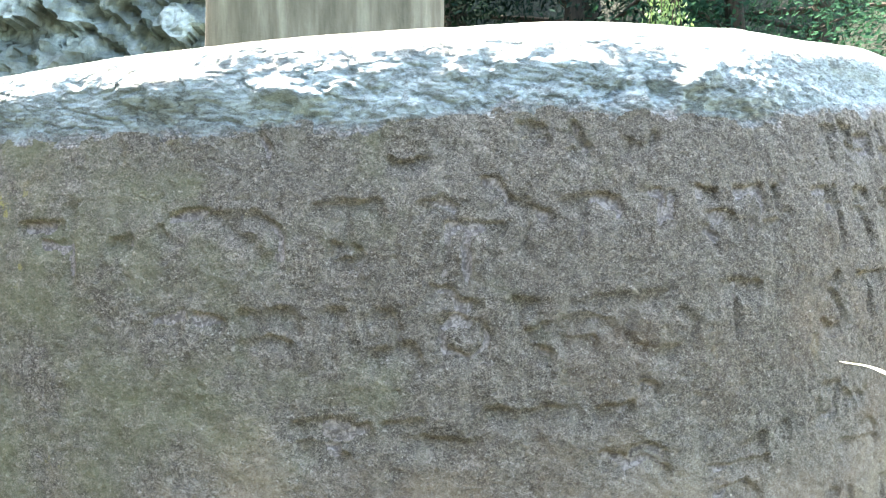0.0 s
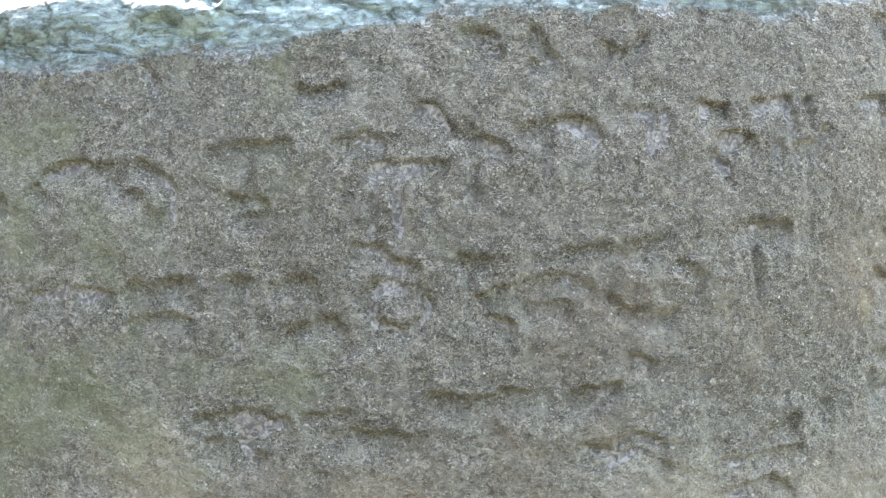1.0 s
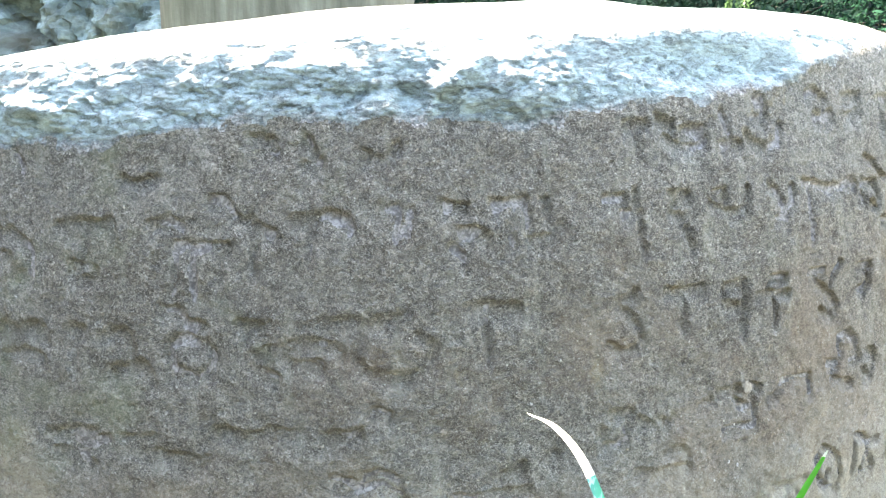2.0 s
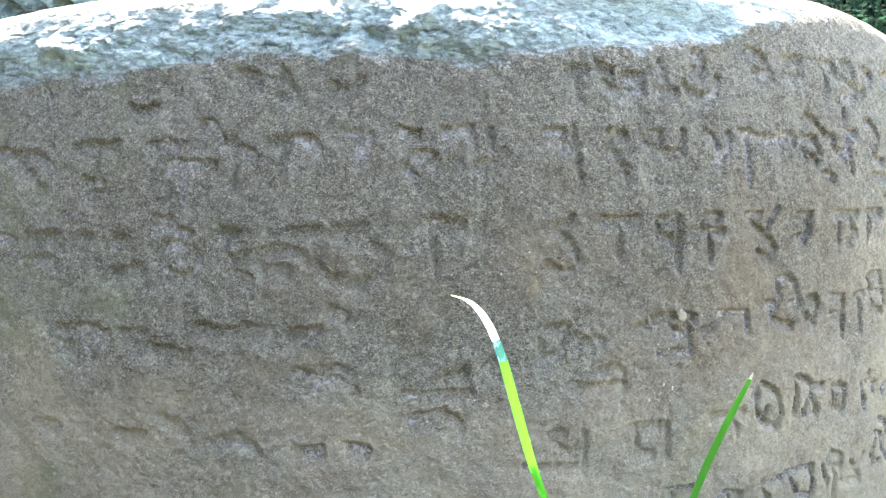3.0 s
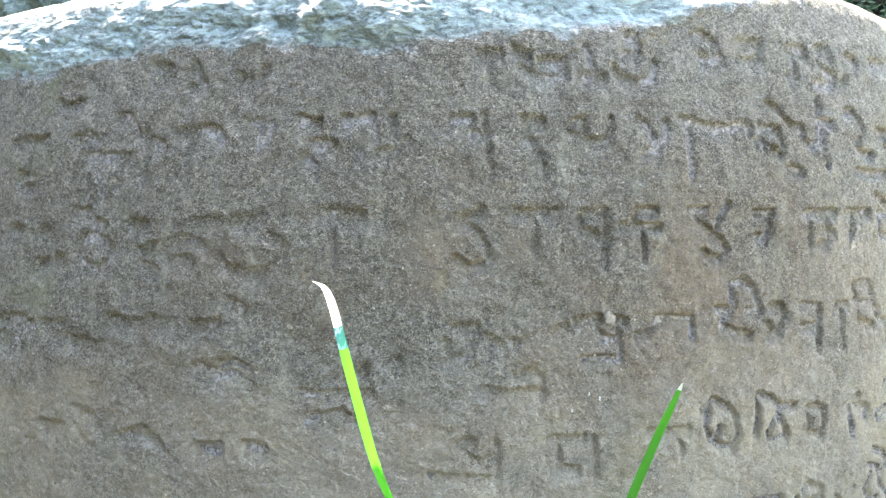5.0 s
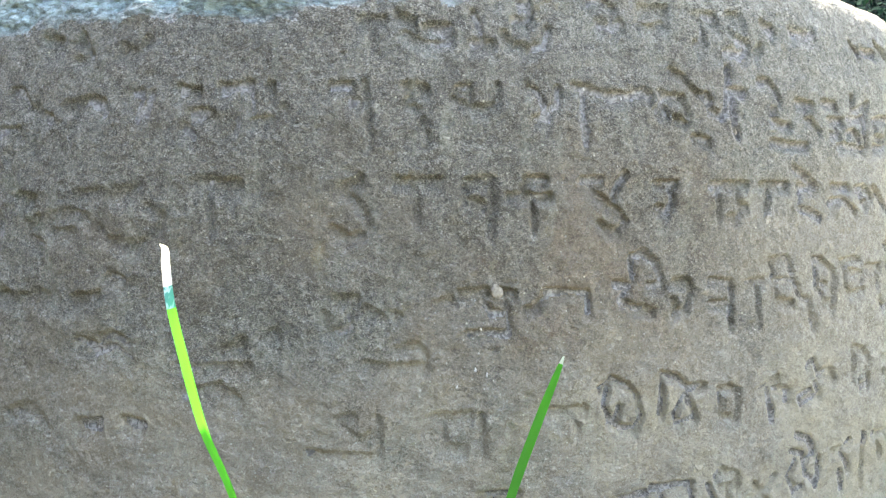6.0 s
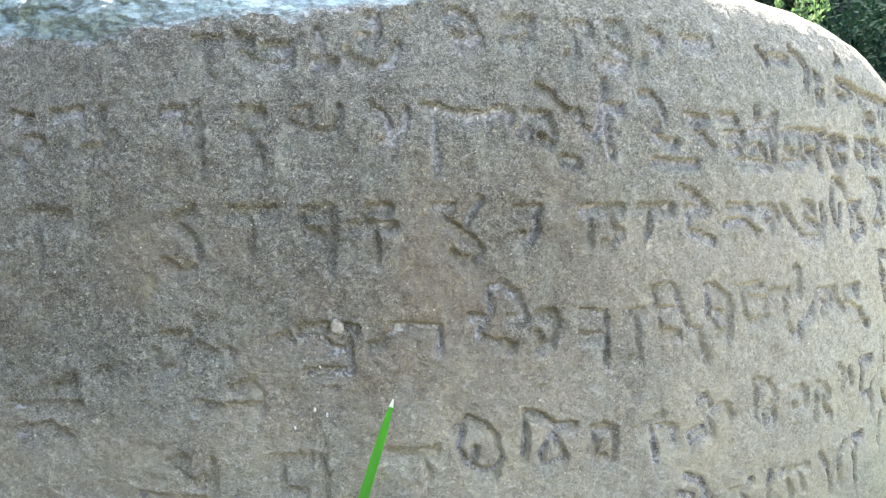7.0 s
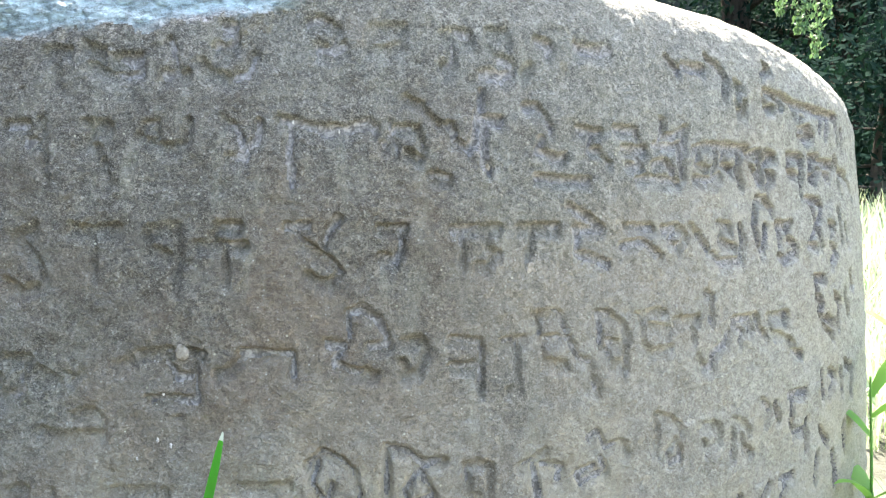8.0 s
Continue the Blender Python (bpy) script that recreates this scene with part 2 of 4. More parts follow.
def streaked(material, pale):
    """Pale streaks painted down a blade's neck, between its shade and its glare."""
    m = material.node_tree
    place = m.nodes.new("ShaderNodeTexCoord")
    long = m.nodes.new("ShaderNodeMapping")
    long.inputs["Scale"].default_value = (420, 420, 22)
    wave = m.nodes.new("ShaderNodeTexNoise")
    wave.inputs["Scale"].default_value, wave.inputs["Detail"].default_value = 1.0, 1.0
    cut = m.nodes.new("ShaderNodeValToRGB")
    cut.color_ramp.elements[0].position, cut.color_ramp.elements[1].position = 0.5, 0.64
    blend = m.nodes.new("ShaderNodeMix")
    blend.data_type = "RGBA"
    base = m.nodes["Principled BSDF"].inputs["Base Color"]
    m.links.new(place.outputs["Object"], long.inputs["Vector"])
    m.links.new(long.outputs["Vector"], wave.inputs["Vector"])
    m.links.new(wave.outputs["Fac"], cut.inputs["Fac"])
    m.links.new(cut.outputs["Color"], blend.inputs[0])
    m.links.new(base.links[0].from_socket, blend.inputs[6])
    blend.inputs[7].default_value = (*pale, 1)
    m.links.new(blend.outputs[2], base)


streaked(NECK_SHADE, (0.36, 0.58, 0.52))


# ---- mesh helpers ----
def mesh_object(name, verts, faces, material, smooth=True):
    me = bpy.data.meshes.new(name)
    me.from_pydata([tuple(v) for v in verts], [], faces)
    me.validate()
    me.materials.append(material)
    me.shade_smooth() if smooth else me.shade_flat()
    return new(name, me)


def part(name, ob, parent, label=""):
    ob.name = name
    ob.parent = parent
    if label:
        ob["label"] = label
    return ob


def lattice(u, v, seed):
    """Smooth value noise, -1 to 1, at the plane points (u, v), one lattice cell to the unit."""
    table = np.random.default_rng(seed).uniform(-1, 1, (256, 256))
    iu, iv = np.floor(u).astype(int), np.floor(v).astype(int)
    fu, fv = u - iu, v - iv
    fu, fv = fu * fu * (3 - 2 * fu), fv * fv * (3 - 2 * fv)
    a, b = table[iu % 256, iv % 256], table[(iu + 1) % 256, iv % 256]
    c, d = table[iu % 256, (iv + 1) % 256], table[(iu + 1) % 256, (iv + 1) % 256]
    return (a * (1 - fu) + b * fu) * (1 - fv) + (c * (1 - fu) + d * fu) * fv


def fractal(u, v, size, octaves, seed, gain=0.5):
    total, weight = 0.0, 1.0
    for i in range(octaves):
        total = total + weight * lattice(u / size * 2**i, v / size * 2**i, seed + i)
        weight *= gain
    return total


def ease(a, b, x):
    t = np.clip((x - a) / (b - a), 0, 1)
    return t * t * (3 - 2 * t)


# ---- the inscribed stone ----
# plan: a rounded outline; the face is measured by the run s along it from its foremost point, and the height z
CX, CY, A_RIGHT, A_LEFT, B_FRONT, N_RIGHT, N_LEFT = 0.214, 1.50, 0.914, 1.08, 0.760, 1.615, 2.1
PROFILE = [(-0.10, 0.99), (0.1, 1.003), (0.25, 1.005), (0.4, 1.0), (0.5, 0.991), (0.58, 0.974), (0.64, 0.956),
           (0.68, 0.938), (0.706, 0.918), (0.722, 0.89), (0.737, 0.84), (0.75, 0.76), (0.768, 0.5), (0.778, 0.0)]


def outline(turn):
    """The plan outline: turn 0 is the foremost point, positive to the right, up to pi at the back."""
    sx, cx = np.sin(turn), np.cos(turn)
    right = sx >= 0
    a, n = np.where(right, A_RIGHT, A_LEFT), np.where(right, N_RIGHT, N_LEFT)
    x = CX + np.sign(sx) * a * np.abs(sx) ** (2 / n)
    front = cx >= 0
    y = np.where(front, CY - B_FRONT * np.abs(cx) ** (2 / n), CY + 0.35 * np.abs(cx) ** 0.8)
    return x, y


def plan_table():
    turn = np.linspace(-math.pi, math.pi, 40001)
    x, y = outline(turn)
    run = np.concatenate([[0], np.cumsum(np.hypot(np.diff(x), np.diff(y)))])
    return turn, run - np.interp(0, turn, run)


def profile_table():
    """A smooth line through PROFILE, and its length."""
    z0, k0 = np.array(PROFILE).T
    t = np.arange(len(z0), dtype=float)
    fine = np.linspace(0, len(z0) - 1, 4001)
    i = np.clip(fine.astype(int), 0, len(z0) - 2)
    f = fine - i

    def spline(q):
        g = np.gradient(q)
        return (2 * f**3 - 3 * f**2 + 1) * q[i] + (f**3 - 2 * f**2 + f) * g[i] + (3 * f**2 - 2 * f**3) * q[i + 1] + (f**3 - f**2) * g[i + 1]

    z, k = spline(z0), spline(k0)
    rise = np.concatenate([[0], np.cumsum(np.hypot(np.diff(z), 0.72 * np.diff(k)))])
    return z, k, rise


def carve(depth, s, z, s0, z0, strokes, cut, width, scoop, uneven=0.16):
    """Sinks the strokes of one letter into the depth map. Strokes are in millimetres from (s0, z0), right and up; '|' lifts the chisel; below a stroke the cut runs out gently, the more the smaller the scoop."""
    for stroke in strokes.split("|"):
        pts = [tuple(float(q) / 1000 for q in p.split(",")) for p in stroke.split()]
        pts = np.array(pts) + (s0, z0)
        j0, j1 = np.searchsorted(s, (pts[:, 0].min() - 0.012, pts[:, 0].max() + 0.012))
        i0, i1 = np.searchsorted(z, (pts[:, 1].min() - 0.024, pts[:, 1].max() + 0.012))
        if j1 <= j0 or i1 <= i0:
            continue
        S, Z = np.meshgrid(s[j0:j1], z[i0:i1])
        wander = 0.3 * width
        S, Z = S + wander * fractal(S, Z, 0.014, 2, 91), Z + wander * fractal(S, Z, 0.014, 2, 92)
        near = np.full(S.shape, 1.0)
        for (ax, az), (bx, bz) in zip(pts[:-1], pts[1:]):
            dx, dz = bx - ax, bz - az
            t = np.clip(((S - ax) * dx + (Z - az) * dz) / max(dx * dx + dz * dz, 1e-9), 0, 1)
            fall = Z - az - t * dz
            near = np.minimum(near, np.hypot(S - ax - t * dx, np.where(fall < 0, scoop * fall, fall)))
        depth[i0:i1, j0:j1] = np.maximum(depth[i0:i1, j0:j1], cut * (1.0 + uneven * fractal(S, Z, 0.024, 2, 93)) * (1 - ease(0.5 * scoop - 0.1, 1.4 - 0.2 * scoop, near / width)))


# the chisel's cuts: depth, half width, how gently the floor runs out below, how unevenly it is worn
CRISP, SOFT, SHALLOW, WORN = (0.0064, 0.0046, 0.45), (0.0054, 0.0054, 0.42), (0.0042, 0.0046, 0.38), (0.0052, 0.0062, 0.38, 0.4)


def inscription(depth, s, z):
    """The letters, row by row: place on the face and the chisel's strokes."""
    # crisp letters towards the right
    carve(depth, s, z, 0.886, 0.645, "-19,6 -8,-6 | 0,1 26,0", *CRISP)
    carve(depth, s, z, 0.934, 0.641, "-11,17 1,8 9,-4 2,-23", *CRISP)
    carve(depth, s, z, 0.960, 0.618, "-2,17 4,14 -2,5 | -7,-4 -3,-15 8,-13 6,-3", *CRISP)
    carve(depth, s, z, 1.011, 0.657, "1,6 9,2 -9,-9", *CRISP)
    carve(depth, s, z, 1.012, 0.620, "-8,12 13,9 16,-3 | -13,1 -10,-11 2,-8", *CRISP)
    carve(depth, s, z, 1.046, 0.620, "-14,10 6,2 7,-11", *CRISP)
    carve(depth, s, z, 1.085, 0.601, "-27,21 25,17 76,15 | -14,7 -28,-10 -14,-19 2,-14 -4,-6 -19,-8", *CRISP)
    carve(depth, s, z, 1.119, 0.604, "-6,10 -12,-9 | 15,9 6,-11", *CRISP)
    carve(depth, s, z, 1.167, 0.593, "-9,16 -6,-8 | 9,5 9,-14", *CRISP)
    carve(depth, s, z, 0.607, 0.582, "-23,16 -8,10 -1,0 12,-9 20,-15", *CRISP)
    carve(depth, s, z, 0.585, 0.557, "-10,-5 -15,5 -8,13 10,12 13,-1 | 0,-8 10,-14", *CRISP)
    carve(depth, s, z, 0.630, 0.555, "-6,19 -4,6 10,-2 18,5 20,28 | -24,-26 -10,-28", *CRISP)
    carve(depth, s, z, 0.658, 0.570, "0,35 -5,13 14,10 | -2,8 -5,-29 0,-34", *CRISP)
    carve(depth, s, z, 0.714, 0.570, "-16,23 -4,24 3,16 8,2 | -4,-6 -8,-16 5,-21 19,-22", *CRISP)
    carve(depth, s, z, 0.729, 0.528, "-26,2 -3,-1 28,0", *CRISP)
    carve(depth, s, z, 0.768, 0.563, "-17,12 6,11 | -2,8 -6,-6 3,-8 14,-18", *CRISP)
    carve(depth, s, z, 0.810, 0.561, "-18,17 5,15 6,10 | -12,-2 14,-3 | 1,-3 8,-17 -7,-18", *CRISP)
    carve(depth, s, z, 0.844, 0.529, "-31,2 11,1 19,-2", *CRISP)
    carve(depth, s, z, 0.858, 0.572, "-8,16 -14,-8 | -10,1 5,2 20,10 16,-7 | -21,-9 9,-7", *CRISP)
    carve(depth, s, z, 0.856, 0.547, "12,20 13,-13 | -21,-2 -7,1 0,-8", *CRISP)
    carve(depth, s, z, 0.899, 0.547, "-13,15 1,19 | -5,14 -10,0 5,-5 | -14,-15 11,-16 22,-11", *CRISP)
    carve(depth, s, z, 0.934, 0.552, "-29,15 29,14 | -18,12 -23,-16 | -3,11 -9,-4 4,-10 | 18,12 12,-9 16,-25", *CRISP)
    carve(depth, s, z, 0.978, 0.551, "-13,10 6,12 8,6 | -12,-1 -2,-15 6,-4 0,2 | 6,8 4,-19", *CRISP)
    carve(depth, s, z, 0.999, 0.547, "-1,17 10,12 -5,4 | -2,-5 5,-9 -6,-20", *CRISP)
    carve(depth, s, z, 1.048, 0.550, "-14,12 11,13 | -6,9 -15,-4 1,-10 | 13,10 7,-29", *CRISP)
    carve(depth, s, z, 1.087, 0.552, "-12,9 14,12 | 1,6 -12,-10 2,-14 10,-3", *CRISP)
    carve(depth, s, z, 1.119, 0.552, "-12,7 21,6 | -3,3 -9,-8 6,-9", *CRISP)
    carve(depth, s, z, 1.163, 0.553, "-14,12 -8,-2 | 1,-4 22,-6", *CRISP)
    carve(depth, s, z, 1.175, 0.532, "-20,7 -17,-8 | 16,12 22,-10", *CRISP)
    carve(depth, s, z, 0.425, 0.470, "-22,-1 19,-2 | -4,13 15,13 | 2,-3 3,-32 | -3,11 -8,2", *CRISP)
    carve(depth, s, z, 0.504, 0.463, "-26,21 -8,22 | -21,19 -12,7 0,-1 11,-8 20,-18 14,-26 0,-27 -7,-20 | 18,27 7,7", *CRISP)
    carve(depth, s, z, 0.570, 0.471, "-13,12 10,12 | 5,10 8,-6 2,-16 -11,-14", *CRISP)
    carve(depth, s, z, 0.646, 0.467, "-24,15 19,17 | -16,14 -15,-16 | 10,15 8,-2 18,-7 8,-18 -2,-17", *CRISP)
    carve(depth, s, z, 0.699, 0.476, "-14,7 23,8 | -2,5 -6,-20", *CRISP)
    carve(depth, s, z, 0.755, 0.476, "-20,28 2,17 14,6 | -13,6 14,5 | -10,3 -13,-17 3,-20 20,-26", *CRISP)
    carve(depth, s, z, 0.812, 0.473, "-16,12 15,11 | -19,-7 0,-2 20,-16", *CRISP)
    carve(depth, s, z, 0.863, 0.476, "-24,6 -6,8 | -10,6 -18,-5 -8,-11 4,-2 -2,6 | 11,9 21,-2 28,-13", *CRISP)
    carve(depth, s, z, 0.922, 0.470, "-11,18 3,15 | -7,12 -10,1 8,-6 | 19,15 20,-2 15,-21 -13,-21 -23,-13", *CRISP)
    carve(depth, s, z, 0.977, 0.491, "-4,24 11,22 19,11 | -6,20 -14,-6 -8,-34 -2,-30 6,-6", *CRISP)
    carve(depth, s, z, 1.015, 0.471, "-13,17 6,14 | -11,13 -12,-2 | 12,17 4,2 15,-4 17,-14 -5,-23 -14,-16", *CRISP)
    carve(depth, s, z, 1.077, 0.490, "-12,25 15,25 | -6,14 -1,-5 -19,-24 -5,-28 | 18,18 5,-5 8,-25", *CRISP)
    carve(depth, s, z, 1.113, 0.468, "-6,21 9,17 -6,1 9,-13 -6,-23", *CRISP)
    carve(depth, s, z, 1.150, 0.482, "-10,23 -7,3 -4,-11 | 11,3 14,-15", *CRISP)
    carve(depth, s, z, 0.390, 0.361, "-32,16 -8,18 | 8,17 19,14 | -13,7 -4,-4 10,-5 | -25,-23 13,-22 | 13,9 15,-20", *CRISP)
    carve(depth, s, z, 0.448, 0.367, "-8,10 35,8 36,-9 | -4,7 -19,-6 | -27,-8 -14,-4", *CRISP)
    carve(depth, s, z, 0.542, 0.402, "-12,7 0,11 13,2 21,-14 | -13,6 -10,-11", *CRISP)
    carve(depth, s, z, 0.537, 0.373, "-25,11 -9,9 -19,-5 -5,-13 17,-17 | 12,8 28,9", *CRISP)
    carve(depth, s, z, 0.585, 0.368, "-7,16 9,16 12,5 6,-12 -7,-14 | -8,-1 -4,-9", *CRISP)
    carve(depth, s, z, 0.637, 0.365, "-16,20 10,17 11,-27 | -16,-3 10,-6", *CRISP)
    carve(depth, s, z, 0.679, 0.364, "-11,17 9,19 | 3,17 1,-1 5,-23 -4,-27", *CRISP)
    carve(depth, s, z, 0.710, 0.398, "-13,5 10,8 19,-7 | -10,5 -7,-11", *CRISP)
    carve(depth, s, z, 0.716, 0.371, "-8,11 15,11 | -11,2 -8,-10 12,-13", *CRISP)
    carve(depth, s, z, 0.747, 0.357, "-14,19 -5,5 6,2 12,-24", *CRISP)
    carve(depth, s, z, 0.775, 0.392, "-13,12 3,9 14,-2 16,-14 | -12,9 -12,-13", *CRISP)
    carve(depth, s, z, 0.781, 0.367, "-8,11 8,9 | -11,3 -8,-11 4,-9 | 9,11 7,-15", *CRISP)
    carve(depth, s, z, 0.821, 0.393, "-17,9 13,10 | -14,7 -12,-10 | -2,-2 19,-5 16,-12", *CRISP)
    carve(depth, s, z, 0.822, 0.369, "-12,5 -6,-5 19,-1", *CRISP)
    carve(depth, s, z, 0.865, 0.389, "-19,6 11,6 | 3,3 5,-15", *CRISP)
    carve(depth, s, z, 0.888, 0.376, "-1,43 7,39 4,16 | -12,-20 -6,-30 3,-31 8,-16", *CRISP)
    carve(depth, s, z, 0.919, 0.374, "-21,-13 -8,-3 -3,4 | 3,12 17,5 12,-4", *CRISP)
    carve(depth, s, z, 0.951, 0.385, "-28,6 -2,7 -5,-5 | 5,8 9,-5 18,-12", *CRISP)
    carve(depth, s, z, 0.996, 0.379, "-20,12 13,13 9,3 | -18,9 -14,-6 10,-14 22,-19", *CRISP)
    carve(depth, s, z, 1.021, 0.353, "-11,8 -4,-2 14,-7", *CRISP)
    carve(depth, s, z, 1.073, 0.418, "-8,11 13,10 | -6,7 -4,-8 6,-19", *CRISP)
    carve(depth, s, z, 1.090, 0.378, "-19,16 -7,-1 14,-17 | -1,5 17,-1", *CRISP)
    carve(depth, s, z, 1.119, 0.391, "-9,16 9,5 | 0,2 0,-22", *CRISP)
    carve(depth, s, z, 1.158, 0.410, "-15,1 -6,-27 | 9,20 15,5", *CRISP)
    carve(depth, s, z, 0.517, 0.264, "-13,17 -17,0 -10,-14 2,-22 18,-24 22,-12 17,9 7,20 -8,27 -20,17 | -4,-12 0,-1", *CRISP)
    carve(depth, s, z, 0.584, 0.268, "-22,24 -2,19 12,7 29,10 | -21,22 -21,-15 | 8,2 19,-22 -2,-27 -5,-15 6,-1", *CRISP)
    carve(depth, s, z, 0.643, 0.262, "-10,10 1,13 14,8 11,-21 -5,-17 -10,8", *CRISP)
    carve(depth, s, z, 0.705, 0.263, "-20,5 4,17 | -9,4 -5,-24 | -1,4 18,1 15,-7", *CRISP)
    carve(depth, s, z, 0.771, 0.283, "-20,5 -12,11 -3,-3 15,-1 19,-11", *CRISP)
    carve(depth, s, z, 0.754, 0.258, "2,5 -16,0 -12,-10 2,-4 14,-3 9,11", *CRISP)
    carve(depth, s, z, 0.833, 0.293, "-8,11 6,8 20,-6 | -9,9 -10,-24", *CRISP)
    carve(depth, s, z, 0.843, 0.269, "2,10 -8,-1 -5,-10 9,-10 4,8", *CRISP)
    carve(depth, s, z, 0.890, 0.278, "-11,10 4,12 12,4 12,-7 -6,-14 -10,-5", *CRISP)
    carve(depth, s, z, 0.933, 0.271, "-12,18 4,13 10,5 | -12,9 -12,-18 | 1,2 4,-11 16,-19", *CRISP)
    carve(depth, s, z, 0.977, 0.292, "-14,13 0,2 -5,-11 | 8,7 13,-10", *CRISP)
    carve(depth, s, z, 1.020, 0.299, "-10,8 20,7 | -3,4 -6,-21", *CRISP)
    carve(depth, s, z, 1.033, 0.263, "-21,10 -15,0 10,-2 | 13,11 12,-18", *CRISP)
    carve(depth, s, z, 1.091, 0.309, "-15,12 -11,-13 | 4,13 19,4 4,-15", *CRISP)
    carve(depth, s, z, 1.143, 0.308, "-18,10 -15,-16 | -3,18 18,7 18,-18", *CRISP)
    carve(depth, s, z, 1.092, 0.229, "-18,29 -3,12 | 9,-2 15,-38", *CRISP)
    carve(depth, s, z, 1.065, 0.219, "3,14 -3,-14", *CRISP)
    carve(depth, s, z, 1.132, 0.241, "-1,16 2,-15", *CRISP)
    carve(depth, s, z, 0.393, 0.176, "-18,7 21,9 | -1,4 -3,-19", *CRISP)
    carve(depth, s, z, 0.467, 0.163, "-15,4 -7,9 15,4 | 1,2 4,-18", *CRISP)
    carve(depth, s, z, 0.518, 0.160, "-24,8 30,14 | -13,-7 -2,-16 11,-7 0,5", *CRISP)
    carve(depth, s, z, 0.579, 0.164, "-25,15 20,14 22,-21 -2,-19 -15,10", *CRISP)
    carve(depth, s, z, 0.639, 0.169, "-9,13 -1,20 16,13 16,2 -4,2 | -19,5 -10,-12 | 5,-2 8,-36", *CRISP)
    carve(depth, s, z, 0.684, 0.157, "-22,-8 6,2 24,18 | -3,11 14,-12 -18,-10", *CRISP)
    carve(depth, s, z, 0.749, 0.200, "-14,16 3,9 12,-7 0,-18", *CRISP)
    carve(depth, s, z, 0.741, 0.174, "-14,24 3,19 10,-4 25,-13 | -8,14 -15,-4 -6,-20 3,-16", *CRISP)
    carve(depth, s, z, 0.770, 0.173, "1,14 -1,-14", *CRISP)
    carve(depth, s, z, 0.811, 0.177, "-18,12 -2,13 10,22 | -2,9 12,-9 | -4,-12 1,-31", *CRISP)
    carve(depth, s, z, 0.849, 0.177, "0,25 -3,11 4,-36", *CRISP)
    carve(depth, s, z, 0.888, 0.191, "-22,9 -3,10 22,10 | 6,5 13,-14 | -11,-2 -4,-17", *CRISP)
    carve(depth, s, z, 0.944, 0.189, "-11,19 2,3 10,-23", *CRISP)
    carve(depth, s, z, 0.973, 0.195, "5,18 -5,8 0,-26", *CRISP)
    carve(depth, s, z, 1.004, 0.200, "16,18 -8,15 | 1,8 -6,-2 1,-38", *CRISP)
    # softened letters in the upper middle
    carve(depth, s, z, 0.273, 0.628, "0,6 1,-18 | -12,4 10,7", *SOFT)
    carve(depth, s, z, 0.324, 0.624, "-27,13 -10,9 | 2,3 24,2 | -20,-3 -8,-10 16,-12 26,-6", *SOFT)
    carve(depth, s, z, 0.380, 0.621, "-6,18 2,-3 | -9,-8 11,-7", *SOFT)
    carve(depth, s, z, 0.428, 0.630, "-6,21 4,19 6,11 1,4 -12,7 | -25,-7 -14,-17 3,-20 17,-14 23,-3", *SOFT)
    carve(depth, s, z, 0.518, 0.645, "-19,9 -6,12 9,6 | -12,-9 4,-11 14,-7 | 8,6 5,-9", *SOFT)
    carve(depth, s, z, 0.568, 0.646, "-12,6 7,8 20,6 | -10,-7 5,-10 16,-5 | -12,4 -14,-7", *SOFT)
    carve(depth, s, z, 0.631, 0.639, "-7,11 19,12 | 2,10 -2,-10 | -9,-15 0,-11", *SOFT)
    carve(depth, s, z, 0.678, 0.636, "-8,17 9,18 10,13 | -3,-2 12,-5 | -18,-15 -2,-17 10,-13 | -9,6 -3,-2", *SOFT)
    carve(depth, s, z, 0.717, 0.638, "0,13 15,10 10,4 | -18,-16 -10,-10", *SOFT)
    carve(depth, s, z, 0.779, 0.649, "-20,0 4,-1 17,2", *SOFT)
    carve(depth, s, z, 0.258, 0.557, "-23,13 -6,12 | -6,-1 11,-1 | 7,15 15,-35", *SOFT)
    carve(depth, s, z, 0.316, 0.552, "-9,18 9,17 | -4,15 -12,1 -1,-4 | 7,-15 11,-31", *SOFT)
    carve(depth, s, z, 0.373, 0.560, "-16,9 -6,10 -7,-2 | -19,0 0,-10 12,-11 19,-5 21,12", *SOFT)
    carve(depth, s, z, 0.441, 0.555, "-16,19 -7,14 2,-11 | -1,-9 14,1 14,16 | -9,-14 4,-13", *SOFT)
    carve(depth, s, z, 0.498, 0.562, "-24,13 0,8 17,5 38,7 | -16,5 -15,-40", *SOFT)
    carve(depth, s, z, 0.558, 0.566, "-22,4 -8,8 -2,2 | 12,6 15,-8 6,-12", *SOFT)
    carve(depth, s, z, 0.258, 0.450, "7,32 -13,23 -1,14 11,-1 14,-11 | -20,-15 -6,-23 8,-19", *SOFT)
    carve(depth, s, z, 0.316, 0.472, "-19,10 21,9 | -2,7 1,-25", *SOFT)
    carve(depth, s, z, 0.375, 0.467, "-10,14 14,16 12,-32 | -10,11 -13,-2 7,-8", *SOFT)
    # shallow letters low down
    carve(depth, s, z, 0.247, 0.356, "-10,15 14,16 | 9,10 7,-1 | -16,-1 -15,-14 -2,-18 9,-10", *SHALLOW)
    carve(depth, s, z, 0.276, 0.355, "-8,8 12,-4 | 0,4 -4,-6", *SHALLOW)
    carve(depth, s, z, 0.307, 0.336, "-15,21 -7,18 | -8,-12 11,-8 18,-16", *SHALLOW)
    carve(depth, s, z, 0.183, 0.336, "-2,-4 -5,1 2,4 5,-3", *SHALLOW)
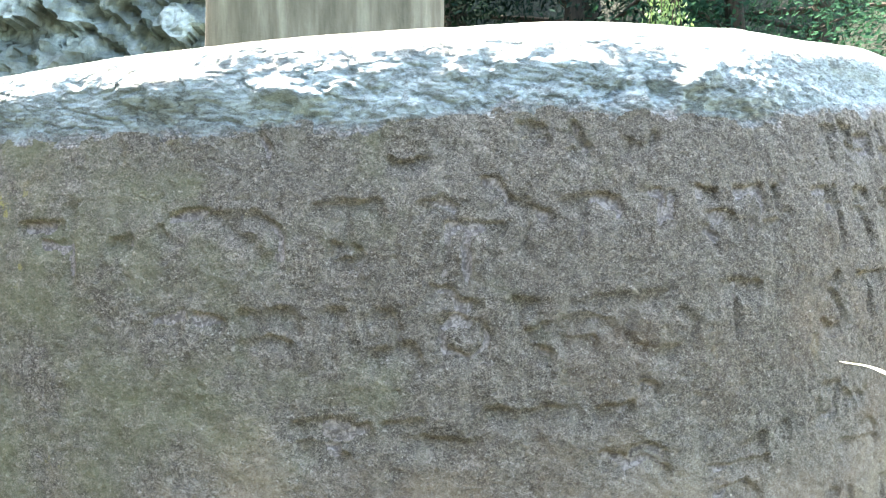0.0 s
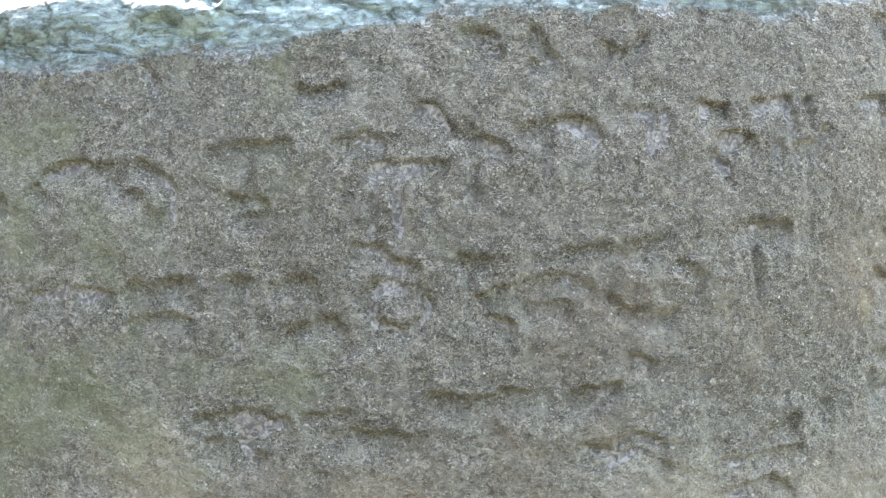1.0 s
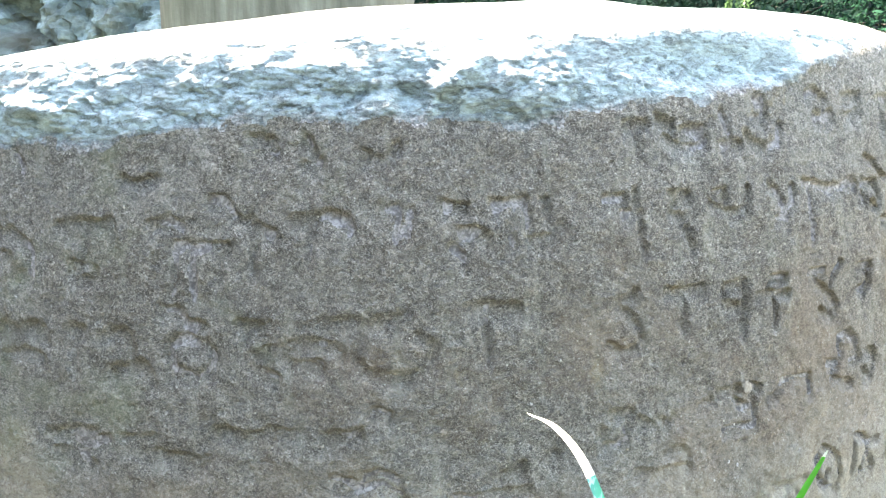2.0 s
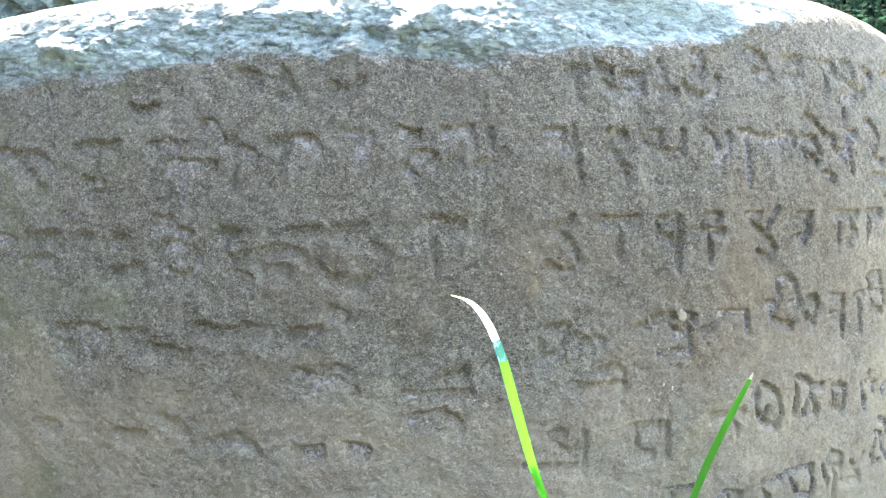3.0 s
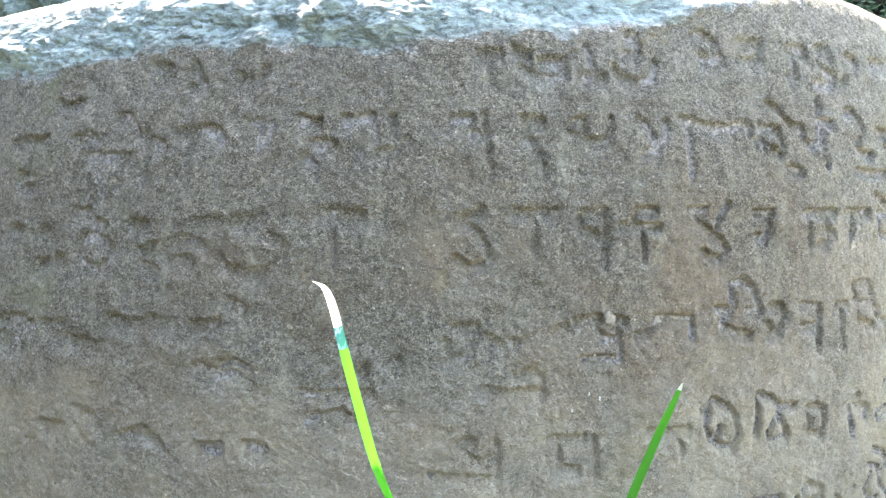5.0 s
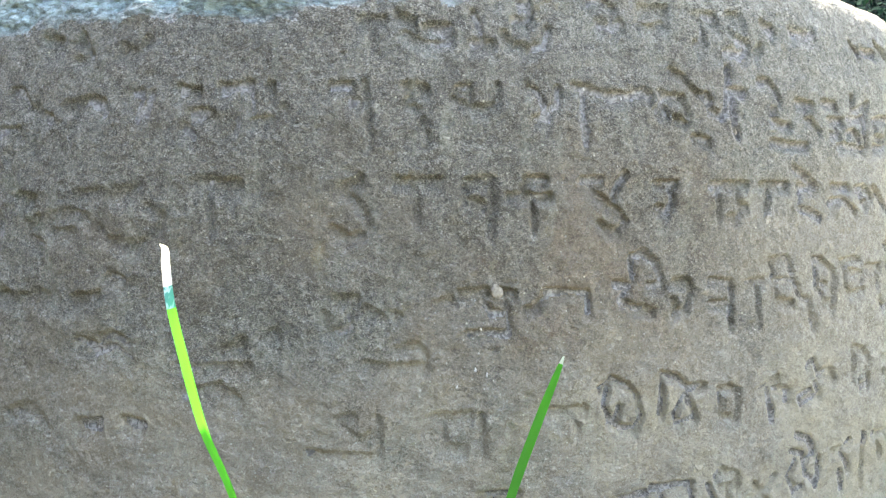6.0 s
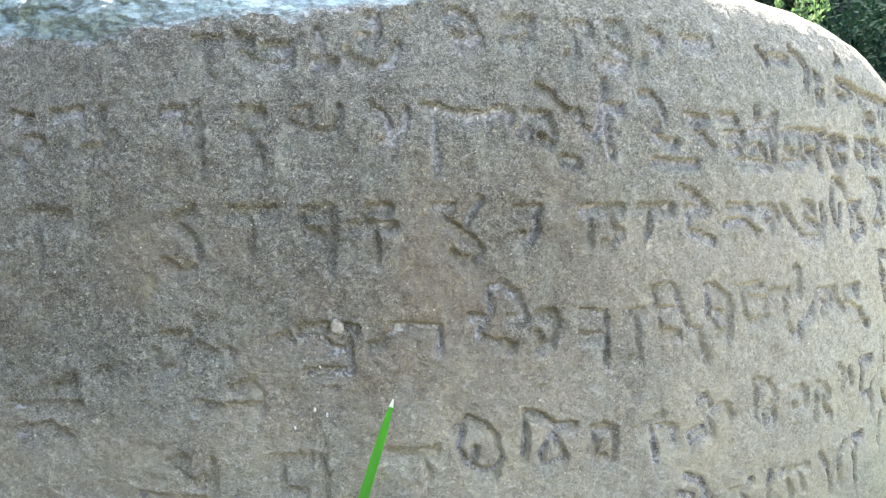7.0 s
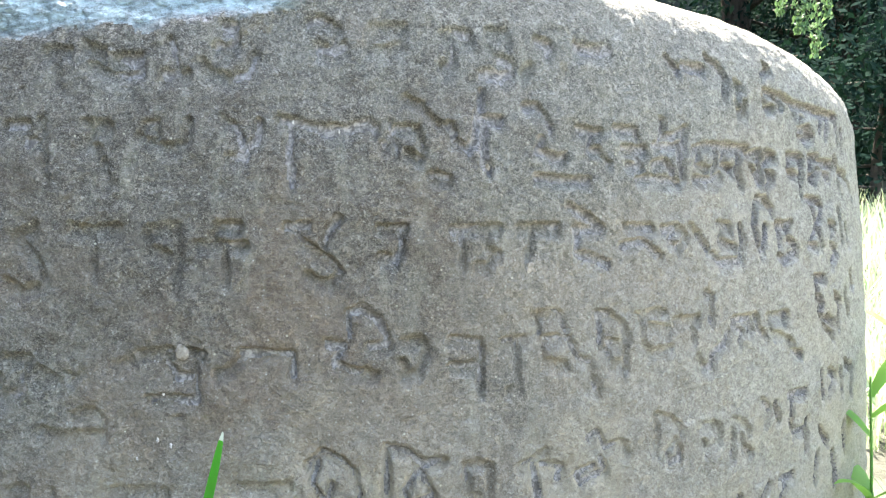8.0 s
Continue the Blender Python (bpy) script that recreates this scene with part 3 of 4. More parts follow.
    carve(depth, s, z, 0.297, 0.308, "-29,1 0,-1 28,0", *SHALLOW)
    carve(depth, s, z, 0.343, 0.368, "-6,-2 7,2", *SHALLOW)
    carve(depth, s, z, 0.261, 0.242, "-18,17 -4,19 | -13,9 -5,0 10,-1 22,5 | -45,-15 -10,-19 20,-18 | 20,16 22,-14", *SHALLOW)
    carve(depth, s, z, 0.358, 0.247, "-25,13 9,16 | -16,11 -15,-15 4,-17 | 19,12 23,-22", *SHALLOW)
    carve(depth, s, z, 0.465, 0.257, "-28,6 15,7 | 5,4 7,-16", *SHALLOW)
    carve(depth, s, z, 0.126, 0.307, "-35,-1 0,-2 35,1", *SHALLOW)
    # letters worn nearly flat towards the left
    carve(depth, s, z, -0.414, 0.535, "-8,3 8,7 29,8 | -11,-12 -18,-8", *WORN)
    carve(depth, s, z, -0.334, 0.522, "-21,10 -9,18 10,13 20,0 20,-17 5,-20 | -16,-1 -7,-3", *WORN)
    carve(depth, s, z, -0.248, 0.543, "-34,6 -5,7 22,10 24,2 | -4,3 -3,-25", *WORN)
    carve(depth, s, z, -0.252, 0.508, "-12,4 2,9 11,2 7,-7 -10,-6", *WORN)
    carve(depth, s, z, -0.170, 0.552, "-16,-1 2,3 15,-2", *WORN)
    carve(depth, s, z, -0.139, 0.520, "-21,12 -5,14 13,11 28,13 | -21,10 -24,-28 | -4,9 -4,-33 | 24,10 19,-18", *WORN)
    carve(depth, s, z, -0.104, 0.561, "-24,12 -14,12 -3,-1 13,-7 30,-16", *WORN)
    carve(depth, s, z, -0.083, 0.537, "-6,8 13,7 | -2,4 -5,-20", *WORN)
    carve(depth, s, z, -0.025, 0.551, "-26,2 -12,5 8,9 23,6 25,-2 | -6,0 -10,-24", *WORN)
    carve(depth, s, z, 0.044, 0.557, "-19,6 -1,9 -1,-13 8,-9 12,7", *WORN)
    carve(depth, s, z, 0.140, 0.557, "-11,9 8,11 4,-21", *WORN)
    carve(depth, s, z, 0.111, 0.543, "-13,1 12,-1", *WORN)
    carve(depth, s, z, -0.079, 0.619, "-13,7 8,4 | -7,-6 12,-4", *WORN)
    carve(depth, s, z, -0.033, 0.604, "-7,-1 7,1", *WORN)
    carve(depth, s, z, 0.019, 0.610, "-7,2 7,-3", *WORN)
    carve(depth, s, z, -0.196, 0.585, "-6,-7 -4,1 11,5", *WORN)
    carve(depth, s, z, -0.339, 0.610, "-4,9 4,-9", *WORN)
    carve(depth, s, z, -0.324, 0.449, "-27,-3 -22,4 -8,1 -5,-4 | -2,1 9,5 25,4 29,-6", *WORN)
    carve(depth, s, z, -0.322, 0.427, "-22,-4 2,5 21,-2", *WORN)
    carve(depth, s, z, -0.262, 0.444, "-7,10 8,10 | -1,6 0,-26", *WORN)
    carve(depth, s, z, -0.216, 0.445, "-17,4 -8,10 7,9 11,-7 8,-16", *WORN)
    carve(depth, s, z, -0.203, 0.419, "-21,-3 -7,5 11,5 18,-6", *WORN)
    carve(depth, s, z, -0.154, 0.469, "-21,8 -6,8 4,-5 21,-9", *WORN)
    carve(depth, s, z, -0.146, 0.435, "-21,10 -4,16 16,13 22,0 20,-11 7,-19 -17,-12 -21,6", *WORN)
    carve(depth, s, z, -0.087, 0.450, "-11,15 8,12 | -6,10 -9,-11 4,-16 14,-8", *WORN)
    carve(depth, s, z, -0.078, 0.422, "-12,5 12,-5", *WORN)
    carve(depth, s, z, -0.015, 0.467, "-7,0 7,0", *WORN)
    carve(depth, s, z, -0.037, 0.441, "-22,0 -9,7 11,10 28,5 | -18,-8 11,-11", *WORN)
    carve(depth, s, z, 0.034, 0.448, "-36,18 -14,23 7,24 | -23,13 -28,-10 -20,-23 13,-29 35,-22 40,-2 27,8", *WORN)
    carve(depth, s, z, 0.123, 0.466, "-21,13 25,11 | -2,2 0,-28", *WORN)
    carve(depth, s, z, -0.418, 0.448, "-13,-2 14,3", *WORN)
    carve(depth, s, z, -0.378, 0.447, "-12,2 12,-3", *WORN)
    carve(depth, s, z, -0.253, 0.351, "-23,-1 0,-2 22,2", *WORN)
    carve(depth, s, z, -0.267, 0.330, "-19,1 18,-1", *WORN)
    carve(depth, s, z, -0.173, 0.345, "-41,10 -16,10 | -10,0 3,-7 24,-8 40,-6", *WORN)
    carve(depth, s, z, -0.089, 0.364, "-9,-2 9,1", *WORN)
    carve(depth, s, z, -0.055, 0.365, "-11,-1 11,2", *WORN)
    carve(depth, s, z, 0.025, 0.329, "-15,1 -2,5 16,-7", *WORN)
    carve(depth, s, z, 0.027, 0.387, "-7,2 7,-3", *WORN)
    carve(depth, s, z, -0.363, 0.532, "-29,10 8,8 | -6,3 28,-23", *WORN)
    carve(depth, s, z, -0.035, 0.614, "-4,10 5,-9", *WORN)
    carve(depth, s, z, 0.029, 0.608, "-18,-1 2,-7 14,9", *WORN)
    carve(depth, s, z, -0.209, 0.587, "-7,4 8,-4", *WORN)
    carve(depth, s, z, 0.096, 0.546, "-10,21 9,19 | -3,-15 6,-25", *WORN)
    carve(depth, s, z, 0.150, 0.562, "-15,4 6,8 9,-10", *WORN)
    carve(depth, s, z, 0.179, 0.549, "-18,-13 6,-11 11,-3 | -2,21 1,7", *WORN)
    carve(depth, s, z, -0.272, 0.346, "-23,8 24,12 | -19,-10 16,-9", *WORN)
    carve(depth, s, z, -0.184, 0.349, "-29,5 -1,10 | -14,-5 44,-11", *WORN)
    carve(depth, s, z, -0.106, 0.365, "-17,1 17,-1", *WORN)
    carve(depth, s, z, -0.059, 0.367, "-14,2 14,-1", *WORN)
    carve(depth, s, z, -0.007, 0.368, "-16,-4 16,4", *WORN)
    carve(depth, s, z, 0.013, 0.319, "-30,7 -4,2 | -9,-1 12,4 30,-9", *WORN)
    carve(depth, s, z, 0.145, 0.326, "-9,-3 10,3", *WORN)
    carve(depth, s, z, -0.537, 0.518, "-41,14 1,14 | -20,-3 14,-4 | 11,31 16,-5 18,-46", *WORN)
    carve(depth, s, z, -0.470, 0.517, "-9,-1 9,1", *WORN)
    carve(depth, s, z, -0.076, 0.244, "-31,1 -7,11 12,0 25,-12", *WORN)
    carve(depth, s, z, -0.314, 0.245, "-14,1 14,-2", *WORN)
    carve(depth, s, z, -0.147, 0.259, "-17,8 5,3 13,-11", *WORN)
    carve(depth, s, z, -0.206, 0.246, "-16,0 16,0", *WORN)
    carve(depth, s, z, -0.004, 0.245, "-13,-1 14,2", *WORN)
    carve(depth, s, z, 0.046, 0.249, "-10,1 9,-1", *WORN)
    carve(depth, s, z, 0.127, 0.281, "-28,0 5,6 23,-6", *WORN)


# swellings and hollows of the flaked band: run, height, half width, half height, metres out
LUMPS = [(0.145, 0.672, 0.06, 0.028, 0.014), (0.36, 0.69, 0.10, 0.022, -0.010), (0.53, 0.69, 0.05, 0.02, 0.007), (0.03, 0.66, 0.05, 0.012, -0.008),
         (-0.44, 0.66, 0.06, 0.02, 0.010), (-0.12, 0.675, 0.10, 0.012, -0.006)]


# small ledges that catch the sun: run, height, half width, slant, metres out
LEDGES = [(-0.31, 0.664, 0.036, -0.08, 0.011), (0.022, 0.656, 0.018, -0.05, 0.009), (0.10, 0.687, 0.028, 0.6, 0.010), (-0.13, 0.685, 0.05, 0.05, 0.006),
          (-0.05, 0.692, 0.04, 0.0, 0.006), (-0.22, 0.686, 0.03, 0.1, 0.004), (0.48, 0.684, 0.06, 0.25, 0.009), (0.03, 0.674, 0.012, 0.0, 0.006)]


def edge_height(s):
    """Height of the lower border of the flaked band along the upper edge."""
    return np.interp(s, (-0.6, -0.4, -0.2, -0.1, 0.03, 0.1, 0.19, 0.245, 0.4, 0.47, 0.56, 0.69, 0.76),
                     (0.603, 0.614, 0.62, 0.634, 0.637, 0.631, 0.63, 0.647, 0.662, 0.67, 0.692, 0.723, 0.80))


def inscribed_stone():
    turn_t, run_t = plan_table()
    z_t, k_t, rise_t = profile_table()
    step = STEP
    s = np.concatenate([np.linspace(run_t[0], -0.74, 50)[:-1], np.arange(-0.74, 1.42, step), np.linspace(1.42, run_t[-1], 60)])
    lo, hi = np.interp(0.08, z_t, rise_t), np.interp(0.765, z_t, rise_t)
    p = np.concatenate([np.linspace(0, lo, 12)[:-1], np.arange(lo, hi, step), np.linspace(hi, rise_t[-1], 30)])
    z, k = np.interp(p, rise_t, z_t), np.interp(p, rise_t, k_t)
    x0, y0 = outline(np.interp(s, run_t, turn_t))
    S, P = np.meshgrid(s, p)
    Z = np.repeat(z[:, None], len(s), 1)
    K = np.repeat(k[:, None], len(s), 1)
    # fuller shoulder towards the right end, sunken top towards the left
    K = K + 0.016 * ease(0.55, 1.0, S) * ease(0.5, 0.66, Z) * (1 - ease(0.70, 0.78, Z))
    left = ease(0.0, -0.6, S)
    K = K + (0.008 * ease(0.1, -0.15, S) + 0.012 * ease(-0.1, -0.4, S)) * ease(0.60, 0.685, Z) * (1 - ease(0.715, 0.755, Z))
    Z = Z + ease(0.60, 0.74, Z) * (0.006 + 0.02 * ease(0.15, 0.5, S) - 0.038 * ease(0.6, 1.15, S) - 0.02 * ease(0.98, 1.25, S))
    Z = Z - left * (0.014 * ease(0.62, 0.69, Z) + 0.018 * ease(0.70, 0.745, Z))
    # the uneven crest: it falls away to the left and drops behind a step to the right
    H = np.repeat(z[:, None], len(s), 1)
    Z = Z + ease(0.69, 0.755, H) * np.interp(S, (-0.5, -0.35, -0.17, 0.0, 0.25, 0.35), (0.0, 0.004, -0.001, 0.002, 0.008, 0.0))
    Z = Z - 0.016 * ease(-0.45, -0.75, S) * ease(0.60, 0.70, H)
    Z = Z - 0.030 * ease(0.725, 0.762, H) * ease(0.30, 0.47, S) * (1 - ease(0.6, 0.8, S))
    X, Y = CX + K * (x0[None] - CX), CY + K * (y0[None] - CY)

    depth = np.zeros(S.shape)
    inscription(depth, s, z)
    # chiselled letters have worn away towards the left
    wear = 0.9 + 0.1 * ease(0.1, 0.6, S) + 0.4 * ease(0.85, 1.05, S)
    wear = wear * (1 - 0.28 * ease(0.6, 0.7, S) * (1 - ease(0.98, 1.1, S)) * (1 - ease(0.43, 0.49, Z)))
    band = ease(-0.004, 0.016, Z + 0.006 * fractal(S, P, 0.05, 4, 5) - edge_height(S))
    relief = 0.004 * fractal(S, P, 0.22, 4, 11) + 0.0013 * fractal(S, P, 0.026, 4, 21, 0.55)
    grain = 0.0006 * fractal(S, P, 0.006, 2, 31, 0.7) * (1 - 0.55 * ease(0.3, 0.9, S))
    pits = -0.0008 * ease(0.55, 0.8, lattice(S / 0.009, P / 0.009, 41))
    rough = 2.2 * fractal(S + 0.4 * P, P * 1.7, 0.12, 4, 51, 0.5)
    shelf = (np.floor(rough) + ease(0.6, 1.0, rough - np.floor(rough))) / 3
    chip = 3.4 * fractal(S + 0.3 * P, P * 1.8, 0.024, 4, 61, 0.62)
    chips = (np.floor(chip) + ease(0.5, 1.0, chip - np.floor(chip))) / 3
    calm = 1 - 0.88 * ease(0.678, 0.70, Z + 0.02 * left + 0.006 * fractal(S, P, 0.06, 3, 67))
    flakes = -0.0025 + calm * (1 - 0.5 * ease(-0.15, -0.4, S)) * (0.0032 * shelf + 0.0016 * chips + 0.0012 * fractal(S, P * 1.5, 0.007, 2, 69))
    for s_at, z_at, wide, high, swell in LUMPS:
        flakes = flakes + swell * np.exp(-(((S - s_at) / wide) ** 2 + ((Z - z_at) / high) ** 2) ** 1.5)
    crevice = ease(0.16, 0.0, np.abs(fractal(S + 0.35 * P, P * 1.7, 0.034, 3, 75)))
    flakes = flakes - 0.0022 * crevice * (0.3 + 0.7 * calm)
    jag = 0.004 * fractal(S, P, 0.015, 3, 73)
    for s_at, z_at, wide, slant, jut in LEDGES:
        up = Z - z_at - slant * (S - s_at) + jag
        flakes = flakes + jut * np.exp(-((S - s_at + 2 * jag) / wide) ** 4) * ease(-0.03, -0.007, up) * (1 - ease(-0.007, 0.008, up))
    out = relief + (1 - band) * (grain + pits) - (1 - band) * wear * depth + band * flakes

    du = np.stack(np.gradient(np.stack([X, Y, Z], -1), axis=1), -1)[..., 0]
    dv = np.stack(np.gradient(np.stack([X, Y, Z], -1), axis=0), -1)[..., 0]
    normal = np.cross(du, dv)
    normal /= np.maximum(np.linalg.norm(normal, axis=-1, keepdims=True), 1e-9)
    fade = 1 - ease(0.5, 0.25, K)
    pos = np.stack([X, Y, Z], -1) + normal * (out * fade)[..., None]
    # flat back
    back = 1.36 + 0.5 * ease(0.45, 1.0, pos[..., 0])
    over = np.maximum(pos[..., 1] - back, 0)
    pos[..., 1] = np.where(over > 0, back + 0.10 * np.tanh(over / 0.3), pos[..., 1])

    rows, cols = S.shape
    cols -= 1                                   # the last column closes on the first
    verts = pos[:, :cols].reshape(-1, 3)
    i, j = np.meshgrid(np.arange(rows - 1), np.arange(cols), indexing="ij")
    jn = (j + 1) % cols
    quads = np.stack([i * cols + j, i * cols + jn, (i + 1) * cols + jn, (i + 1) * cols + j], -1).reshape(-1, 4)
    # deep cuts take the groove colour, which holds their shade as well as dirt
    dirt_shade = wear * depth + 0.003 * fractal(S, P, 0.05, 3, 95) > 0.0052
    kinds = np.where((band > 0.05) & (band > np.minimum(0.3 + 0.5 * fractal(S, P, 0.03, 4, 97, 0.75), 0.55)), 1, np.where(dirt_shade & (band < 0.05), 2, 0)).astype(np.int32)
    me = bpy.data.meshes.new("inscribed_stone")
    me.vertices.add(len(verts))
    me.vertices.foreach_set("co", verts.astype(np.float32).ravel())
    me.loops.add(quads.size)
    me.loops.foreach_set("vertex_index", quads.astype(np.int32).ravel())
    me.polygons.add(len(quads))
    me.polygons.foreach_set("loop_start", np.arange(0, quads.size, 4, dtype=np.int32))
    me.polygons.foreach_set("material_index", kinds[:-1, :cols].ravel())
    me.polygons.foreach_set("use_smooth", np.ones(len(quads), dtype=bool))
    me.update(calc_edges=True)
    me.validate()
    broken = ease(-0.004, 0.034, Z + 0.006 * fractal(S, P, 0.05, 4, 5) - edge_height(S))
    me.attributes.new("broken", "FLOAT", "POINT").data.foreach_set("value", broken[:, :cols].astype(np.float32).ravel())
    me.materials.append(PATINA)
    me.materials.append(FRACTURE)
    me.materials.append(DIRT_SHADE)
    ob = new("inscribed_stone", me)
    return tagged(ob, "large weathered brown-grey boulder carved with rows of ancient letters", "inscribed stone")


def face_point(s, z):
    """A point of the stone's plain surface and its outward direction."""
    turn_t, run_t = plan_table()
    z_t, k_t, _ = profile_table()
    k = np.interp(z, z_t, k_t)
    x, y = outline(np.interp([s - 0.002, s, s + 0.002], run_t, turn_t))
    way = Vector((y[2] - y[0], x[0] - x[2], 0)).normalized()
    return Vector((CX + k * (x[1] - CX), CY + k * (y[1] - CY), z)), way


def pebble(stone, s, z, size, seed):
    rng = np.random.default_rng(seed)
    bm = bmesh.new()
    bmesh.ops.create_icosphere(bm, subdivisions=2, radius=1)
    p, way = face_point(s, z)
    side = Vector((0, 0, 1)).cross(way)
    slim = 1.0 if size > 0.0025 else 0.55
    for v in bm.verts:
        f = 1 + 0.5 * noise.noise(v.co * 1.6 + Vector((seed, 0, 0))) + 0.35 * noise.noise(v.co * 4.1 + Vector((0, seed, 0)))
        q = v.co * f
        q.y = max(-0.8, min(0.8, q.y))
        v.co = p + side * q.x * size * slim + Vector((0, 0, 1)) * q.z * size * 1.15 + way * q.y * size * 0.3
    me = bpy.data.meshes.new("pebble")
    bm.to_mesh(me)
    bm.free()
    me.materials.append(PALE if size > 0.0025 else FLECK)
    part("pebble", new("pebble", me), stone, "pale cream pebble set in the stone" if size > 0.0025 else "small white fleck on the stone")


STEP = 0.0013
stone = inscribed_stone()
for i, (s_at, z_at, size) in enumerate([(0.392, 0.378, 0.0056), (0.695, 0.447, 0.005), (0.662, 0.539, 0.0055), (0.933, 0.293, 0.005), (-0.057, 0.331, 0.0034),
                                        (0.377, 0.343, 0.002), (0.372, 0.304, 0.002), (0.383, 0.299, 0.0022), (-0.210, 0.384, 0.002), (-0.176, 0.25, 0.004),
                                        (0.525, 0.565, 0.0015), (0.485, 0.573, 0.0015), (-0.18, 0.147, 0.0055), (0.082, 0.369, 0.0026), (0.355, 0.288, 0.0015)]):
    pebble(stone, s_at, z_at, size, 300 + i)


# ---- ground ----
def ground_height(x, y):
    return 0.42 * ease(1.8, 5.5, y) + 1.2 * ease(7, 16, y) + 0.02 * fractal(np.asarray(x), np.asarray(y), 0.9, 3, 71)


def ground():
    g = np.concatenate([[-400, -120, -40, -20], np.linspace(-10, 10, 201), [20, 40, 120, 400]])
    X, Y = np.meshgrid(g, g + 3)
    H = ground_height(X, Y)
    n = len(g)
    faces = [(i * n + j, i * n + j + 1, (i + 1) * n + j + 1, (i + 1) * n + j) for i in range(n - 1) for j in range(n - 1)]
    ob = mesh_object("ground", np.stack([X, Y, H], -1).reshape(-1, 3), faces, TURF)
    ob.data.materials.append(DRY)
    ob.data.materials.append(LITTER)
    for face in ob.data.polygons:
        q = face.center
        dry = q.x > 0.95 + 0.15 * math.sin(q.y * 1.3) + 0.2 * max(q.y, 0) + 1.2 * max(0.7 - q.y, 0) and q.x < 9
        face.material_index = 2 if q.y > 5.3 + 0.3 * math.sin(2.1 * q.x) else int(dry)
    tagged(ob, "green turf running into a pale dry meadow", "ground", kind="structure")


ground()


def ribbon(spine, widths, crease=0.25, side=None):
    """A folded leaf or grass blade along a spine: vertices and faces."""
    verts, faces = [], []
    for i, (p, w) in enumerate(zip(spine, widths)):
        d = (spine[min(i + 1, len(spine) - 1)] - spine[max(i - 1, 0)]).normalized()
        a = (side or Vector((1, 0, 0))) - d * d.dot(side or Vector((1, 0, 0)))
        a.normalize()
        up = d.cross(a)
        verts += [p - a * w, p + up * w * crease, p + a * w]
        if i:
            b = 3 * i
            faces += [(b - 3, b - 2, b + 1, b), (b - 2, b - 1, b + 2, b + 1)]
    return verts, faces


def curve_points(points, n):
    """A smooth line through a few points."""
    pts = np.array(points, float)
    t = np.linspace(0, len(pts) - 1, n)
    i = np.clip(t.astype(int), 0, len(pts) - 2)
    f = (t - i)[:, None]
    g = np.gradient(pts, axis=0)
    q = (2 * f**3 - 3 * f**2 + 1) * pts[i] + (f**3 - 2 * f**2 + f) * g[i] + (3 * f**2 - 2 * f**3) * pts[i + 1] + (f**3 - f**2) * g[i + 1]
    return [Vector(v) for v in q]


def grass_blade(points, width, label, side=Vector((1, 0.2, 0)), blunt=0.75, whitened=0.0, share=0.18):
    """One blade; the last share of it may be whitened, for sun glare or a dry end."""
    spine = curve_points(points, 60)
    n = len(spine)
    widths = [width * min(1.0, 0.55 + i / n) * max(0.02, 1 - (i / (n - 1)) ** 6) ** blunt for i in range(n)]
    root = new("grass_blade")
    cut = int(n * (1 - whitened))
    v, f = ribbon(spine[:cut], widths[:cut], 0.3, side)
    part("blade", mesh_object("blade", v, f, BLADE), root)
    if whitened:
        white = cut + int(share * (n - cut))
    if whitened and white > cut:
        v, f = ribbon(spine[cut - 1:white], widths[cut - 1:white], 0.3, side)
        part("neck", mesh_object("neck", v, f, NECK_SHADE), root, "blue-green stretch, shade put into the colour")
    if whitened:
        v, f = ribbon(spine[white - 1:], widths[white - 1:], 0.3, side)
        part("tip", mesh_object("tip", v, f, TIP), root, "whitish tip, glare put into the colour on the tall blade, dry on the other")
    tagged(root, label, "grass blade")


grass_blade([(0.50, 0.64, 0.0), (0.475, 0.63, 0.18), (0.456, 0.622, 0.25), (0.4400, 0.612, 0.298), (0.4245, 0.610, 0.350), (0.4135, 0.611, 0.386),
             (0.401, 0.622, 0.410), (0.385, 0.640, 0.4225), (0.366, 0.657, 0.4252)],
            0.0036, "tall sunlit grass blade bending at its glare-white tip, before the stone", whitened=0.38)
grass_blade([(0.555, 0.835, 0.0), (0.602, 0.838, 0.175), (0.628, 0.836, 0.254), (0.655, 0.828, 0.326)], 0.0044,
            "straight green grass blade in the shade of the stone", blunt=0.5, whitened=0.025, share=0.0)


def meadow():
    rng = np.random.default_rng(7)
    verts, faces = [], []
    for _ in range(9000):
        y = 1.3 + 5.5 * rng.random() ** 1.6
        x = 0.9 + (0.3 + 0.55 * (y - 1)) * rng.random() + 0.05
        if x < 1.22 and y < 2.1:
            continue
        h = 0.05 + 0.13 * rng.random() + 0.02 * y
        base = Vector((x, y, float(ground_height(x, y)) - 0.01))
        a = rng.random() * 6.28
        lean = Vector((math.cos(a), math.sin(a), 0)) * h * (0.2 + 0.5 * rng.random())
        spine = [base, base + Vector((0, 0, h * 0.55)) + lean * 0.3, base + Vector((0, 0, h)) + lean]
        w = 0.002 + 0.003 * rng.random()
        v, f = ribbon(spine, [w, w * 0.8, w * 0.1], 0.1, Vector((-math.sin(a), math.cos(a), 0)))
        k = len(verts)
        verts += v
        faces += [tuple(k + q for q in face) for face in f]
    ob = mesh_object("meadow_grass", verts, faces, MEADOW)
    tagged(ob, "bright sunlit tall meadow grass", "grass", kind="stuff")


meadow()


